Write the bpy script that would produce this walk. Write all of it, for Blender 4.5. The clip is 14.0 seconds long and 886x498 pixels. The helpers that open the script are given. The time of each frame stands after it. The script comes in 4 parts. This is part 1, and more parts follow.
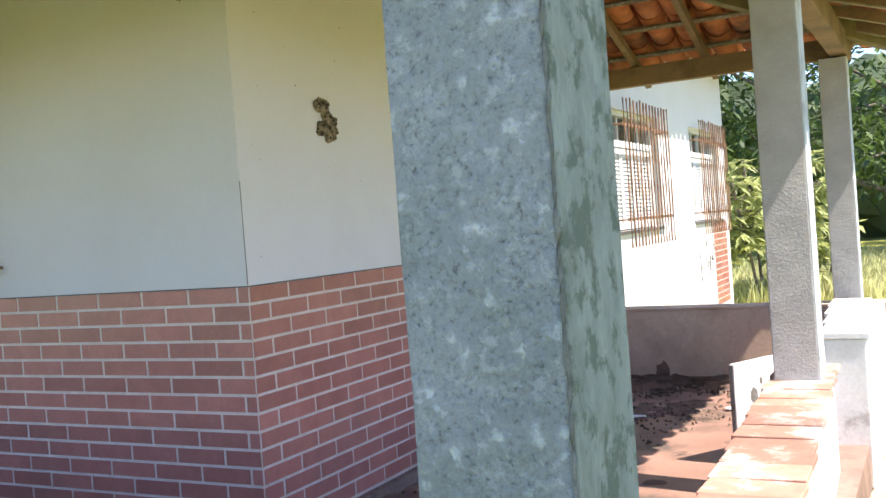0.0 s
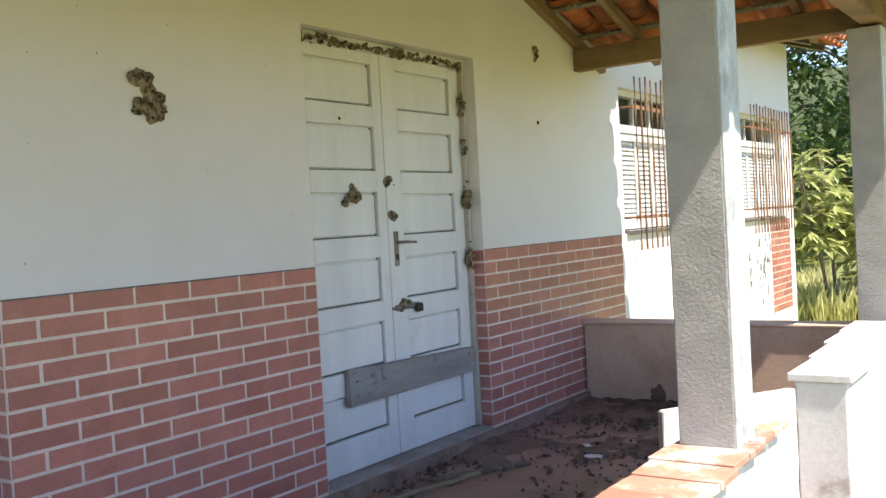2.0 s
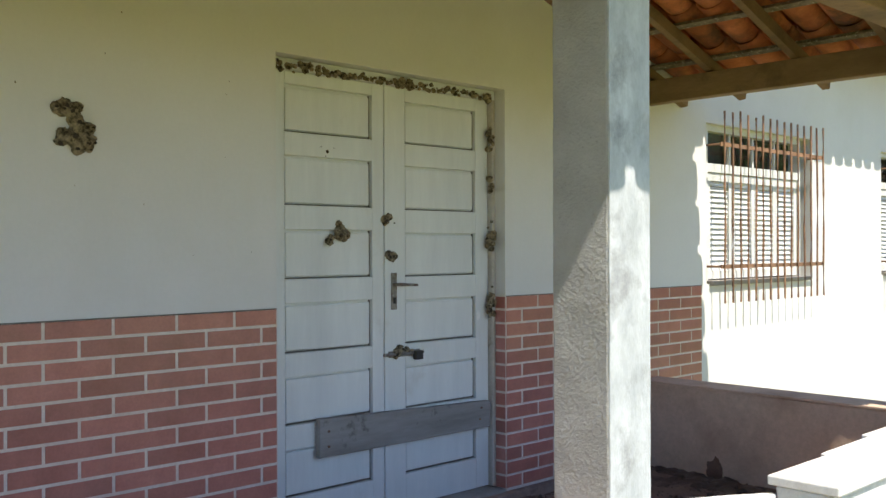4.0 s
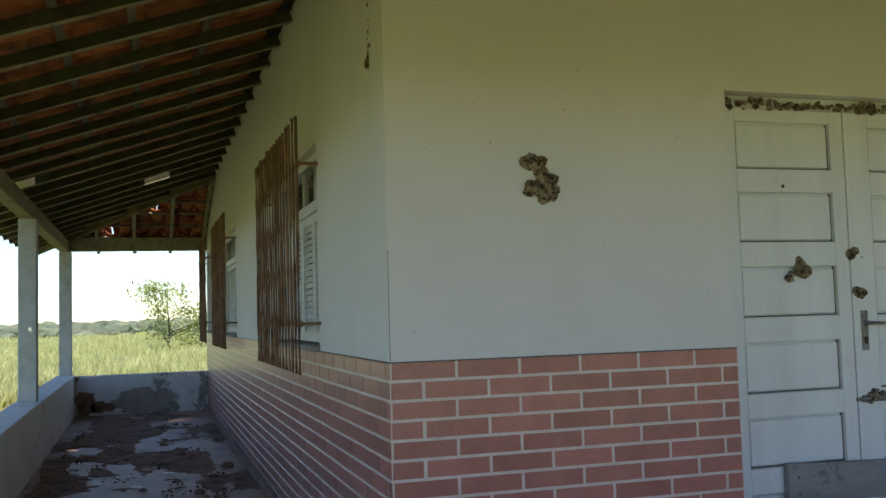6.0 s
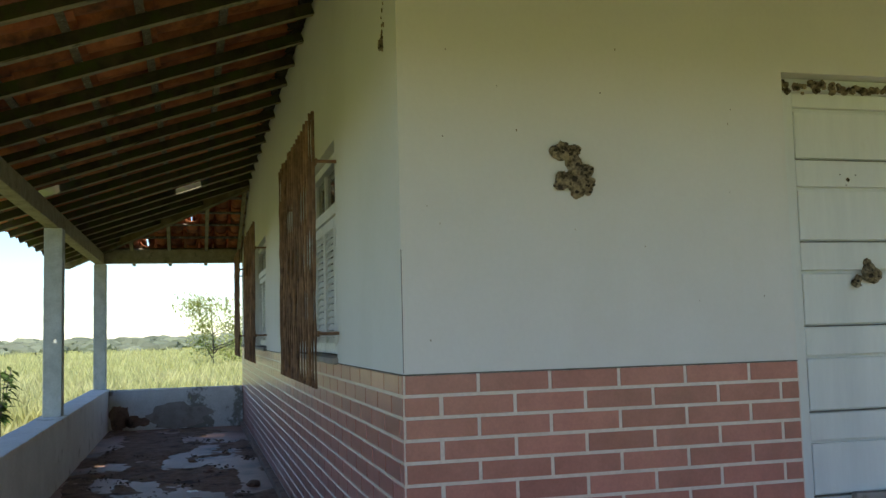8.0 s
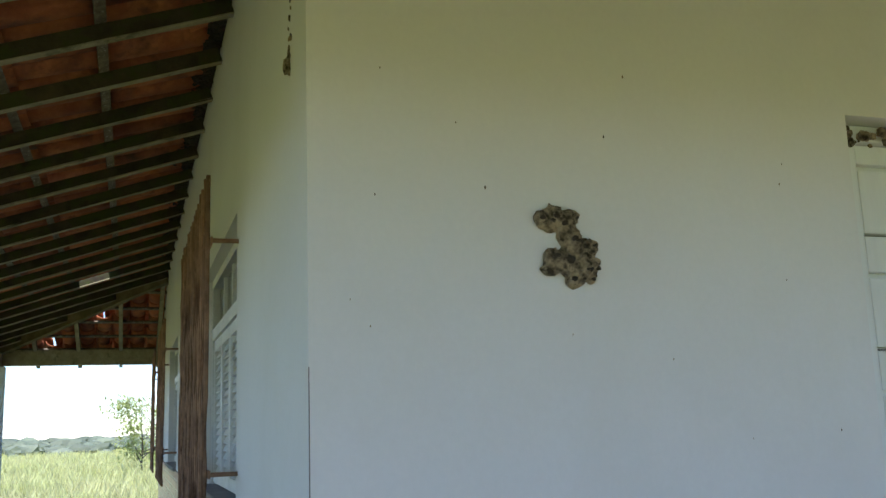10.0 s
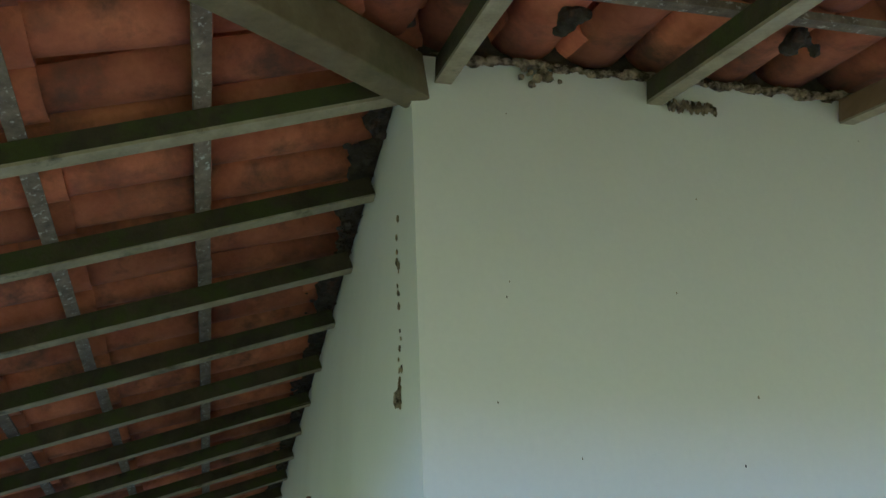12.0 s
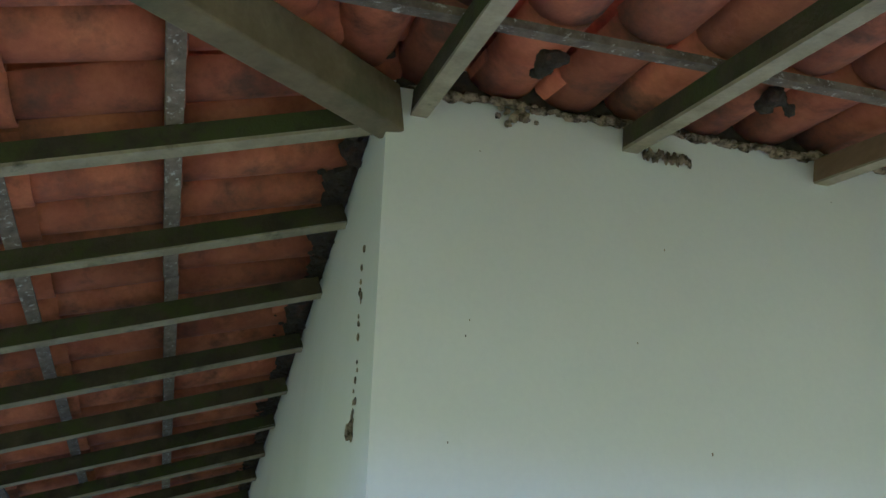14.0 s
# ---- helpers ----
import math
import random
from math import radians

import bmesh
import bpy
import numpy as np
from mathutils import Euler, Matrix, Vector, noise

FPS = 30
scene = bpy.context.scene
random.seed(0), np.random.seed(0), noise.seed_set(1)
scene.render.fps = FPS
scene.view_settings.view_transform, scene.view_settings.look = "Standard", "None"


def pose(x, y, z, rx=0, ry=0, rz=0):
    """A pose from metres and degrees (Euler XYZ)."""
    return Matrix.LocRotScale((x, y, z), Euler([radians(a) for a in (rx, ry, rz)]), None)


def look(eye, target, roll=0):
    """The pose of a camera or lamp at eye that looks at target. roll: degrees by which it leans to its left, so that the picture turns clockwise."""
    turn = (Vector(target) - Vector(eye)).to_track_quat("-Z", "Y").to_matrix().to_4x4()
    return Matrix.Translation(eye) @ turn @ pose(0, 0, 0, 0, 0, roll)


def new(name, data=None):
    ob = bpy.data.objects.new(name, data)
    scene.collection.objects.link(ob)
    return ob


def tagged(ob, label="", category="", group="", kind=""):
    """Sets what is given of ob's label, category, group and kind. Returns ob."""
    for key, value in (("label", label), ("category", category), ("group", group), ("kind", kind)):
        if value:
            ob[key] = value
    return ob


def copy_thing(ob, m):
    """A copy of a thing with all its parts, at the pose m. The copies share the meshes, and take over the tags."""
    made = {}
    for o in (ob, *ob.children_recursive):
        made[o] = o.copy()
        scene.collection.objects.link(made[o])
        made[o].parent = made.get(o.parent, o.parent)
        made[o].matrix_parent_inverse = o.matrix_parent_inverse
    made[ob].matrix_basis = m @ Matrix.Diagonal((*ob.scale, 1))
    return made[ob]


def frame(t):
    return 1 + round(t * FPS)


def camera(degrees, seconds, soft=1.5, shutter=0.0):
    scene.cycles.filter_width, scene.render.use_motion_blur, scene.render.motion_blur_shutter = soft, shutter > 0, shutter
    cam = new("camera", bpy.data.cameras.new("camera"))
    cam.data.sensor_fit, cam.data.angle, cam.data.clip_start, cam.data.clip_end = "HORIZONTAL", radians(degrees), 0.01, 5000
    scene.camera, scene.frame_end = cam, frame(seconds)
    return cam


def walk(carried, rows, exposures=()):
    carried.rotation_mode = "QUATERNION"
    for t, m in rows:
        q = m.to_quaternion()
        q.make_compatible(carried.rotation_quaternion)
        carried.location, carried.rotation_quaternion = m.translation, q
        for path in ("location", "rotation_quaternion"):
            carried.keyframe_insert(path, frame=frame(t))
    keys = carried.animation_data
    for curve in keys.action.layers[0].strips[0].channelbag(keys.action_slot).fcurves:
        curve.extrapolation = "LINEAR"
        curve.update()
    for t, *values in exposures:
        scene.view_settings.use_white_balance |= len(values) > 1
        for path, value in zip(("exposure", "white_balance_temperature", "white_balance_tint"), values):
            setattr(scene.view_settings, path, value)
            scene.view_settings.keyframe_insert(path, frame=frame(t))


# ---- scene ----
cam = camera(49.8, 14.0, soft=1.5)
# seconds, x, y, z, tilt, lean, heading
PATH = [
    (0, 2.485, -3.042, 1.229, 88.74, 4.33, 27.46),
    (0.5, 2.589, -2.610, 1.199, 89.02, 3.72, 28.68),
    (1, 2.705, -2.367, 1.249, 88.42, 2.75, 30.38),
    (1.5, 2.784, -1.991, 1.251, 88.36, 2.88, 31.85),
    (2, 2.943, -1.739, 1.232, 88.33, 3.18, 34.27),
    (2.2, 3.045, -1.613, 1.250, 88.04, 3.11, 36.38),
    (4.3, 3.512, -0.776, 1.313, 91.06, 0.37, 47.79),
    (4.5, 3.533, -0.772, 1.269, 92.16, 0.50, 49.39),
    (5, 3.541, -0.821, 1.227, 93.29, 0.53, 60.29),
    (5.5, 3.539, -0.868, 1.239, 93.76, 1.68, 67.86),
    (6, 3.525, -0.890, 1.237, 93.82, 1.65, 72.60),
    (6.5, 3.514, -0.889, 1.249, 93.72, 1.68, 74.59),
    (7, 3.535, -0.876, 1.294, 94.39, 1.67, 75.31),
    (7.5, 3.447, -0.815, 1.237, 95.08, 1.61, 75.46),
    (7.7, 3.348, -0.767, 1.201, 94.81, 1.60, 75.55),
    (9.8, 2.170, -0.358, 1.290, 98.94, 1.39, 72.18),
    (10, 2.092, -0.370, 1.344, 100.48, 1.93, 72.12),
    (10.2, 1.997, -0.391, 1.360, 104.01, 2.38, 71.55),
    (10.5, 1.971, -0.386, 1.436, 110.11, 2.92, 72.51),
    (10.8, 1.986, -0.384, 1.455, 115.43, 3.12, 73.29),
    (11, 1.972, -0.361, 1.497, 115.89, 3.47, 74.46),
    (11.5, 1.980, -0.379, 1.527, 116.66, 2.99, 75.91),
    (12, 1.983, -0.412, 1.544, 116.60, 2.26, 77.59),
    (12.5, 1.967, -0.426, 1.548, 117.78, 0.64, 78.09),
    (13, 1.942, -0.447, 1.542, 117.50, -1.35, 78.27),
    (13.5, 1.953, -0.434, 1.556, 117.45, -2.34, 78.42),
    (14, 1.991, -0.348, 1.567, 118.23, -0.97, 75.24),
]
EXPOSURES = [(0.0, 1.28, 6200, 18), (0.5, 1.27, 6700, 19), (1.0, 1.2, 6850, 20), (2.2, 1.06, 6450, 15), (4.5, 0.52, 6350, 12), (6.5, 0.4, 6200, 8), (7.7, 0.43, 6200, 8),
             (10.0, 0.8, 5450, 14), (10.6, 0.78, 5350, 15), (11.2, 1.06, 4800, 19), (12.5, 1.2, 4250, 27), (13.5, 1.2, 4220, 29), (14.0, 1.42, 4200, 30)]
walk(cam, [(t, pose(x, y, z, a, b, c)) for t, x, y, z, a, b, c in PATH], EXPOSURES)

# ---- world and sun ----
SUN = Vector((1.0, -0.16, 1.62)).normalized()
world = bpy.data.worlds.new("sky")
scene.world = world
world.use_nodes = True
wn = world.node_tree
sky = wn.nodes.new("ShaderNodeTexSky")
sky.sky_type, sky.sun_disc = "NISHITA", False
sky.sun_elevation = math.asin(SUN.z)
sky.sun_rotation = math.atan2(SUN.x, SUN.y)
sky.air_density, sky.dust_density, sky.ozone_density = 1.0, 0.05, 3.5
wn.links.new(sky.outputs["Color"], wn.nodes["Background"].inputs["Color"])
wn.nodes["Background"].inputs["Strength"].default_value = 0.148
sun_data = bpy.data.lights.new("sun", "SUN")
sun_data.energy, sun_data.angle, sun_data.color = 5.0, radians(0.55), (1.0, 0.92, 0.78)
sun = new("sun", sun_data)
sun.matrix_world = look(SUN * 50, (0, 0, 0))


# ---- materials ----
def material(name, rough=0.8, metal=0.0):
    m = bpy.data.materials.new(name)
    m.use_nodes = True
    b = m.node_tree.nodes["Principled BSDF"]
    b.inputs["Roughness"].default_value = rough
    b.inputs["Metallic"].default_value = metal
    return m, m.node_tree, b


def noise_tex(nt, scale, detail=5.0, rough=0.6, stretch=(1, 1, 1)):
    co = nt.nodes.new("ShaderNodeNewGeometry")
    mp = nt.nodes.new("ShaderNodeMapping")
    mp.inputs["Scale"].default_value = stretch
    n = nt.nodes.new("ShaderNodeTexNoise")
    n.inputs["Scale"].default_value = scale
    n.inputs["Detail"].default_value = detail
    n.inputs["Roughness"].default_value = rough
    nt.links.new(co.outputs["Position"], mp.inputs["Vector"])
    nt.links.new(mp.outputs["Vector"], n.inputs["Vector"])
    return n.outputs["Fac"]


def ramp(nt, fac, stops):
    r = nt.nodes.new("ShaderNodeValToRGB")
    els = r.color_ramp.elements
    while len(els) < len(stops):
        els.new(0.5)
    for e, (p, c) in zip(els, stops):
        e.position, e.color = p, (*c, 1)
    nt.links.new(fac, r.inputs["Fac"])
    return r.outputs["Color"]


def mix(nt, a, b, fac, mode="MIX"):
    m = nt.nodes.new("ShaderNodeMix")
    m.data_type, m.blend_type = "RGBA", mode
    for sock, v in ((m.inputs[6], a), (m.inputs[7], b), (m.inputs[0], fac)):
        if isinstance(v, (tuple, list)):
            sock.default_value = (*v, 1)
        elif isinstance(v, (int, float)):
            sock.default_value = v
        else:
            nt.links.new(v, sock)
    return m.outputs[2]


def bump(nt, b, height, strength, distance):
    n = nt.nodes.new("ShaderNodeBump")
    n.inputs["Strength"].default_value = strength
    n.inputs["Distance"].default_value = distance
    nt.links.new(height, n.inputs["Height"])
    nt.links.new(n.outputs["Normal"], b.inputs["Normal"])


def surface(name, dark, light, scale, rough=0.85, grain=60.0, relief=0.3, depth=0.004, stain=None, stain_scale=1.3,
            stain_at=(0.55, 0.75), stretch=(1, 1, 1), spread=0.0, metal=0.0, lo=0.3, hi=0.7, speck=0.6):
    """A weathered surface: two tones at one scale, grain at another, a stain colour over it, and a shift from piece to piece."""
    m, nt, b = material(name, rough, metal)
    col = ramp(nt, noise_tex(nt, scale, 6, 0.62, stretch), [(lo, dark), (hi, light)])
    g = noise_tex(nt, grain, 4, 0.7, stretch)
    col = mix(nt, col, ramp(nt, g, [(0.25, (0.72, 0.72, 0.72)), (0.75, (1.1, 1.1, 1.1))]), speck, "MULTIPLY")
    if stain:
        s = ramp(nt, noise_tex(nt, stain_scale, 8, 0.68), [(stain_at[0], (0, 0, 0)), (stain_at[1], (1, 1, 1))])
        col = mix(nt, col, stain, s)
    if spread:
        info = nt.nodes.new("ShaderNodeObjectInfo")
        geo = nt.nodes.new("ShaderNodeNewGeometry")
        add = nt.nodes.new("ShaderNodeMath")
        add.operation = "ADD"
        nt.links.new(info.outputs["Random"], add.inputs[0])
        nt.links.new(geo.outputs["Random Per Island"], add.inputs[1])
        fr = nt.nodes.new("ShaderNodeMath")
        fr.operation = "FRACT"
        nt.links.new(add.outputs[0], fr.inputs[0])
        k = ramp(nt, fr.outputs[0], [(0.0, (1 - spread, 1 - spread * 1.1, 1 - spread * 1.15)), (1.0, (1 + spread, 1 + spread * 0.9, 1 + spread * 0.8))])
        col = mix(nt, col, k, 1.0, "MULTIPLY")
    nt.links.new(col, b.inputs["Base Color"])
    bump(nt, b, g, relief, depth)
    return m


M_WALL = surface("wall_paint", (0.69, 0.685, 0.655), (0.75, 0.745, 0.72), 0.8, 0.7, 55, 0.05, 0.002, (0.63, 0.62, 0.56), 0.6, (0.48, 0.8), speck=0.12)
M_BRICK = surface("brick_paint", (0.4, 0.15, 0.118), (0.5, 0.205, 0.162), 7, 0.3, 90, 0.14, 0.002, (0.28, 0.145, 0.12), 2.2, (0.55, 0.85), spread=0.15)
brick_gloss = M_BRICK.node_tree.nodes["Principled BSDF"].inputs
brick_gloss["Coat Weight"].default_value, brick_gloss["Coat Roughness"].default_value = 0.4, 0.28
M_MORTAR = surface("mortar", (0.66, 0.56, 0.49), (0.8, 0.7, 0.62), 9, 0.4, 70, 0.3, 0.002, (0.42, 0.33, 0.3), 2.0, (0.62, 0.85))
M_COL = surface("roughcast", (0.34, 0.335, 0.32), (0.45, 0.445, 0.43), 5, 0.9, 75, 0.75, 0.009, (0.26, 0.25, 0.235), 55, (0.62, 0.72), lo=0.3, hi=0.7, speck=0.3)
m, nt, b = material("lichen_roughcast", 0.95)
pits = noise_tex(nt, 130, 4, 0.7)
coarse = ramp(nt, pits, [(0.34, (0.13, 0.14, 0.148)), (0.44, (0.31, 0.335, 0.355)), (0.66, (0.42, 0.45, 0.475))])
plain = ramp(nt, noise_tex(nt, 60, 6, 0.7), [(0.3, (0.34, 0.375, 0.4)), (0.7, (0.5, 0.54, 0.58))])
patch = ramp(nt, noise_tex(nt, 21, 9, 0.72), [(0.44, (0.0, 0.0, 0.0)), (0.6, (0.9, 0.9, 0.9))])
col = mix(nt, coarse, plain, patch)
col = mix(nt, col, (0.6, 0.64, 0.66), ramp(nt, noise_tex(nt, 42, 8, 0.7), [(0.56, (0, 0, 0)), (0.62, (0.6, 0.6, 0.6))]))
col = mix(nt, col, ramp(nt, noise_tex(nt, 4, 5, 0.62), [(0.35, (0.7, 0.75, 0.73)), (0.65, (1.08, 1.08, 1.1))]), 0.9, "MULTIPLY")
nt.links.new(col, b.inputs["Base Color"])
grit = mix(nt, pits, patch, 0.35)
bump(nt, b, grit, 1.0, 0.009)
M_LICHEN = m
M_STREAK = surface("streaked_roughcast", (0.2, 0.225, 0.2), (0.33, 0.365, 0.34), 26, 0.95, 120, 0.9, 0.007, (0.125, 0.15, 0.122), 22, (0.5, 0.58), stretch=(1, 1, 0.45))
M_EDGE = surface("edge_grime", (0.12, 0.125, 0.115), (0.24, 0.25, 0.235), 30, 0.95, 120, 0.8, 0.005)
M_WASH = surface("worn_whitewash", (0.4, 0.43, 0.45), (0.62, 0.65, 0.67), 9, 0.9, 60, 0.6, 0.006, (0.3, 0.31, 0.32), 7, (0.52, 0.68), stretch=(1, 1, 0.5))
M_PEEL = surface("peeling_wash", (0.56, 0.56, 0.54), (0.72, 0.72, 0.7), 4, 0.9, 50, 0.4, 0.004, (0.24, 0.23, 0.2), 1.9, (0.54, 0.58))
M_LIME = surface("limewash", (0.5, 0.52, 0.48), (0.66, 0.68, 0.64), 7, 0.9, 60, 0.5, 0.004, (0.36, 0.38, 0.33), 5, (0.55, 0.75))
M_PLASTER = surface("whitewash", (0.7, 0.69, 0.66), (0.83, 0.82, 0.79), 3, 0.88, 40, 0.4, 0.004, (0.33, 0.3, 0.26), 2.4, (0.6, 0.72))
M_PINK = surface("stained_plaster", (0.6, 0.43, 0.31), (0.74, 0.56, 0.42), 2.4, 0.9, 40, 0.3, 0.004, (0.42, 0.28, 0.2), 1.7, (0.5, 0.75))
M_DOOR = surface("door_paint", (0.66, 0.68, 0.66), (0.78, 0.8, 0.77), 5, 0.5, 50, 0.08, 0.001, (0.56, 0.54, 0.48), 3.0, (0.62, 0.85), stretch=(1, 1, 0.15), speck=0.15)
M_FRAME = surface("frame_paint", (0.42, 0.38, 0.32), (0.58, 0.54, 0.47), 4, 0.65, 50, 0.25, 0.002, (0.2, 0.15, 0.1), 5.0, (0.58, 0.7))
M_TRIM = surface("window_paint", (0.66, 0.67, 0.64), (0.8, 0.81, 0.78), 6, 0.5, 60, 0.2, 0.001, (0.4, 0.36, 0.3), 6.0, (0.64, 0.78))
M_BOARD = surface("grey_board", (0.2, 0.18, 0.165), (0.36, 0.34, 0.32), 6, 0.9, 40, 0.6, 0.004, (0.1, 0.09, 0.08), 7, (0.58, 0.68), stretch=(1, 0.15, 1))
M_RUST = surface("rust", (0.15, 0.085, 0.05), (0.36, 0.21, 0.12), 14, 0.85, 120, 0.5, 0.002, (0.07, 0.035, 0.02), 9, (0.52, 0.7), spread=0.2)
M_WOOD = surface("mossy_wood", (0.026, 0.022, 0.011), (0.088, 0.07, 0.034), 7, 0.9, 70, 0.8, 0.005, (0.052, 0.062, 0.01), 6, (0.46, 0.6), spread=0.2)
# bleached wood of beams and stick, also the floor bounce under the rafters
M_BLEACHED_LIT = surface("bleached_lit_wood", (0.24, 0.21, 0.125), (0.4, 0.355, 0.225), 9, 0.9, 70, 0.5, 0.003, (0.09, 0.085, 0.045), 8, (0.56, 0.7))
M_HIP = surface("hip_wood", (0.115, 0.09, 0.04), (0.22, 0.175, 0.085), 5, 0.9, 60, 0.5, 0.003, (0.07, 0.075, 0.03), 3, (0.5, 0.7))
M_BATTEN = surface("grey_batten", (0.1, 0.08, 0.055), (0.26, 0.215, 0.155), 22, 0.9, 80, 0.6, 0.004, (0.46, 0.45, 0.39), 48, (0.58, 0.64), spread=0.15)
M_BEAM = surface("brown_beam", (0.17, 0.105, 0.055), (0.29, 0.19, 0.1), 3, 0.85, 60, 0.4, 0.003, (0.08, 0.06, 0.035), 2.5, (0.55, 0.75), stretch=(0.3, 1, 1))
M_TILE = surface("clay_tile", (0.3, 0.085, 0.034), (0.56, 0.205, 0.08), 5.5, 0.85, 45, 0.45, 0.004, (0.13, 0.062, 0.035), 4.2, (0.5, 0.66), spread=0.3)
M_PAVER = surface("paving_tile", (0.4, 0.2, 0.135), (0.56, 0.34, 0.25), 5, 0.8, 50, 0.3, 0.002, (0.68, 0.61, 0.55), 5, (0.5, 0.62), spread=0.35)
M_FLOOR = surface("red_cement", (0.29, 0.165, 0.12), (0.42, 0.25, 0.185), 1.6, 0.48, 40, 0.4, 0.004, (0.12, 0.088, 0.07), 1.5, (0.5, 0.64))
M_PLINTH = surface("plinth_cement", (0.2, 0.13, 0.1), (0.34, 0.24, 0.19), 6, 0.85, 55, 0.5, 0.005, (0.12, 0.085, 0.065), 4, (0.52, 0.66))
M_CEMENT = surface("sill_cement", (0.28, 0.25, 0.22), (0.4, 0.36, 0.32), 4, 0.9, 50, 0.4, 0.004, (0.17, 0.14, 0.12), 3, (0.55, 0.7))
M_MUD = surface("nest_mud", (0.03, 0.022, 0.012), (0.46, 0.37, 0.23), 40, 0.95, 130, 1.0, 0.012, (0.03, 0.022, 0.012), 26, (0.55, 0.62), lo=0.36, hi=0.62)
M_LITTER = surface("dry_litter", (0.06, 0.045, 0.034), (0.17, 0.125, 0.095), 8, 0.95, 60, 0.5, 0.004, spread=0.35)
M_SOIL = surface("brown_soil", (0.15, 0.092, 0.065), (0.27, 0.175, 0.13), 9, 0.95, 50, 0.7, 0.01, (0.075, 0.052, 0.04), 5, (0.52, 0.65))
M_GROUND = surface("meadow_soil", (0.21, 0.225, 0.025), (0.32, 0.32, 0.055), 0.35, 0.95, 5, 0.6, 0.03, (0.4, 0.34, 0.17), 0.15, (0.55, 0.72))
M_SAND = surface("pale_sand", (0.36, 0.3, 0.21), (0.52, 0.45, 0.33), 3, 0.95, 40, 0.6, 0.01, (0.2, 0.21, 0.08), 2.5, (0.55, 0.68))
M_GRASS = surface("dry_grass", (0.5, 0.53, 0.2), (0.74, 0.72, 0.38), 0.5, 0.8, 9, 0.1, 0.002, spread=0.3)
M_LEAF = surface("leaf", (0.06, 0.11, 0.025), (0.12, 0.19, 0.05), 1.2, 0.55, 14, 0.1, 0.001, spread=0.35)
M_LEAF_PALE = surface("pale_leaf", (0.34, 0.4, 0.13), (0.52, 0.56, 0.24), 3, 0.5, 20, 0.1, 0.001, spread=0.25)
for leafy in (M_GRASS, M_LEAF, M_LEAF_PALE):
    nt = leafy.node_tree
    pb = nt.nodes["Principled BSDF"]
    tr, mx = nt.nodes.new("ShaderNodeBsdfTranslucent"), nt.nodes.new("ShaderNodeMixShader")
    nt.links.new(pb.inputs["Base Color"].links[0].from_socket, tr.inputs["Color"])
    mx.inputs[0].default_value = 0.42
    nt.links.new(pb.outputs[0], mx.inputs[1])
    nt.links.new(tr.outputs[0], mx.inputs[2])
    nt.links.new(mx.outputs[0], nt.nodes["Material Output"].inputs["Surface"])
M_BARK = surface("bark", (0.1, 0.08, 0.06), (0.2, 0.17, 0.13), 9, 0.95, 40, 0.7, 0.008)
M_FARWOOD = surface("far_foliage", (0.06, 0.09, 0.035), (0.11, 0.14, 0.06), 0.15, 0.9, 1.0, 0.3, 0.1, spread=0.2)
# greyer, paler green carries the distance haze in the colour
M_HAZY = surface("haze_tinted_foliage", (0.11, 0.14, 0.09), (0.22, 0.24, 0.16), 0.12, 0.9, 1.0, 0.3, 0.1, spread=0.25)
M_STEEL = surface("dull_steel", (0.2, 0.18, 0.16), (0.36, 0.34, 0.31), 20, 0.5, 80, 0.2, 0.001, (0.12, 0.07, 0.04), 25, (0.5, 0.65), metal=0.7)
# black for dirt and nests, also for painted shade under tiles and in holes
M_SOOT_SHADE = surface("black_dirt_and_shade", (0.014, 0.012, 0.009), (0.07, 0.052, 0.036), 22, 0.95, 90, 0.9, 0.008, (0.1, 0.05, 0.028), 9, (0.55, 0.68))
M_GROOVE = surface("dark_mark_and_shade", (0.1, 0.09, 0.075), (0.24, 0.22, 0.19), 14, 0.9)
M_DARK = surface("dark_iron_and_shade", (0.03, 0.028, 0.025), (0.06, 0.055, 0.05), 5, 0.9)
M_WHITE = surface("white_enamel", (0.78, 0.78, 0.76), (0.84, 0.84, 0.82), 10, 0.3, 60, 0.05, 0.001)
gm, gnt, gb = material("pane_glass", 0.05)
gb.inputs["Base Color"].default_value = (0.9, 0.95, 0.93, 1)
gb.inputs["Transmission Weight"].default_value = 1.0
M_GLASS = gm


# ---- mesh helpers ----
def box(bm, x0, x1, y0, y1, z0, z1, m=None):
    v = [bm.verts.new(p) for p in ((x0, y0, z0), (x1, y0, z0), (x1, y1, z0), (x0, y1, z0), (x0, y0, z1), (x1, y0, z1), (x1, y1, z1), (x0, y1, z1))]
    for f in ((3, 2, 1, 0), (4, 5, 6, 7), (0, 1, 5, 4), (1, 2, 6, 5), (2, 3, 7, 6), (3, 0, 4, 7)):
        bm.faces.new([v[i] for i in f])
    if m is not None:
        bmesh.ops.transform(bm, matrix=m, verts=v)
    return v


def boxes(*dims):
    bm = bmesh.new()
    for d in dims:
        box(bm, *d)
    return bm


def soft_box(d, width=0.006, segments=2):
    bm = boxes(d)
    bmesh.ops.bevel(bm, geom=list(bm.edges), offset=width, segments=segments, affect="EDGES", profile=0.5)
    return bm


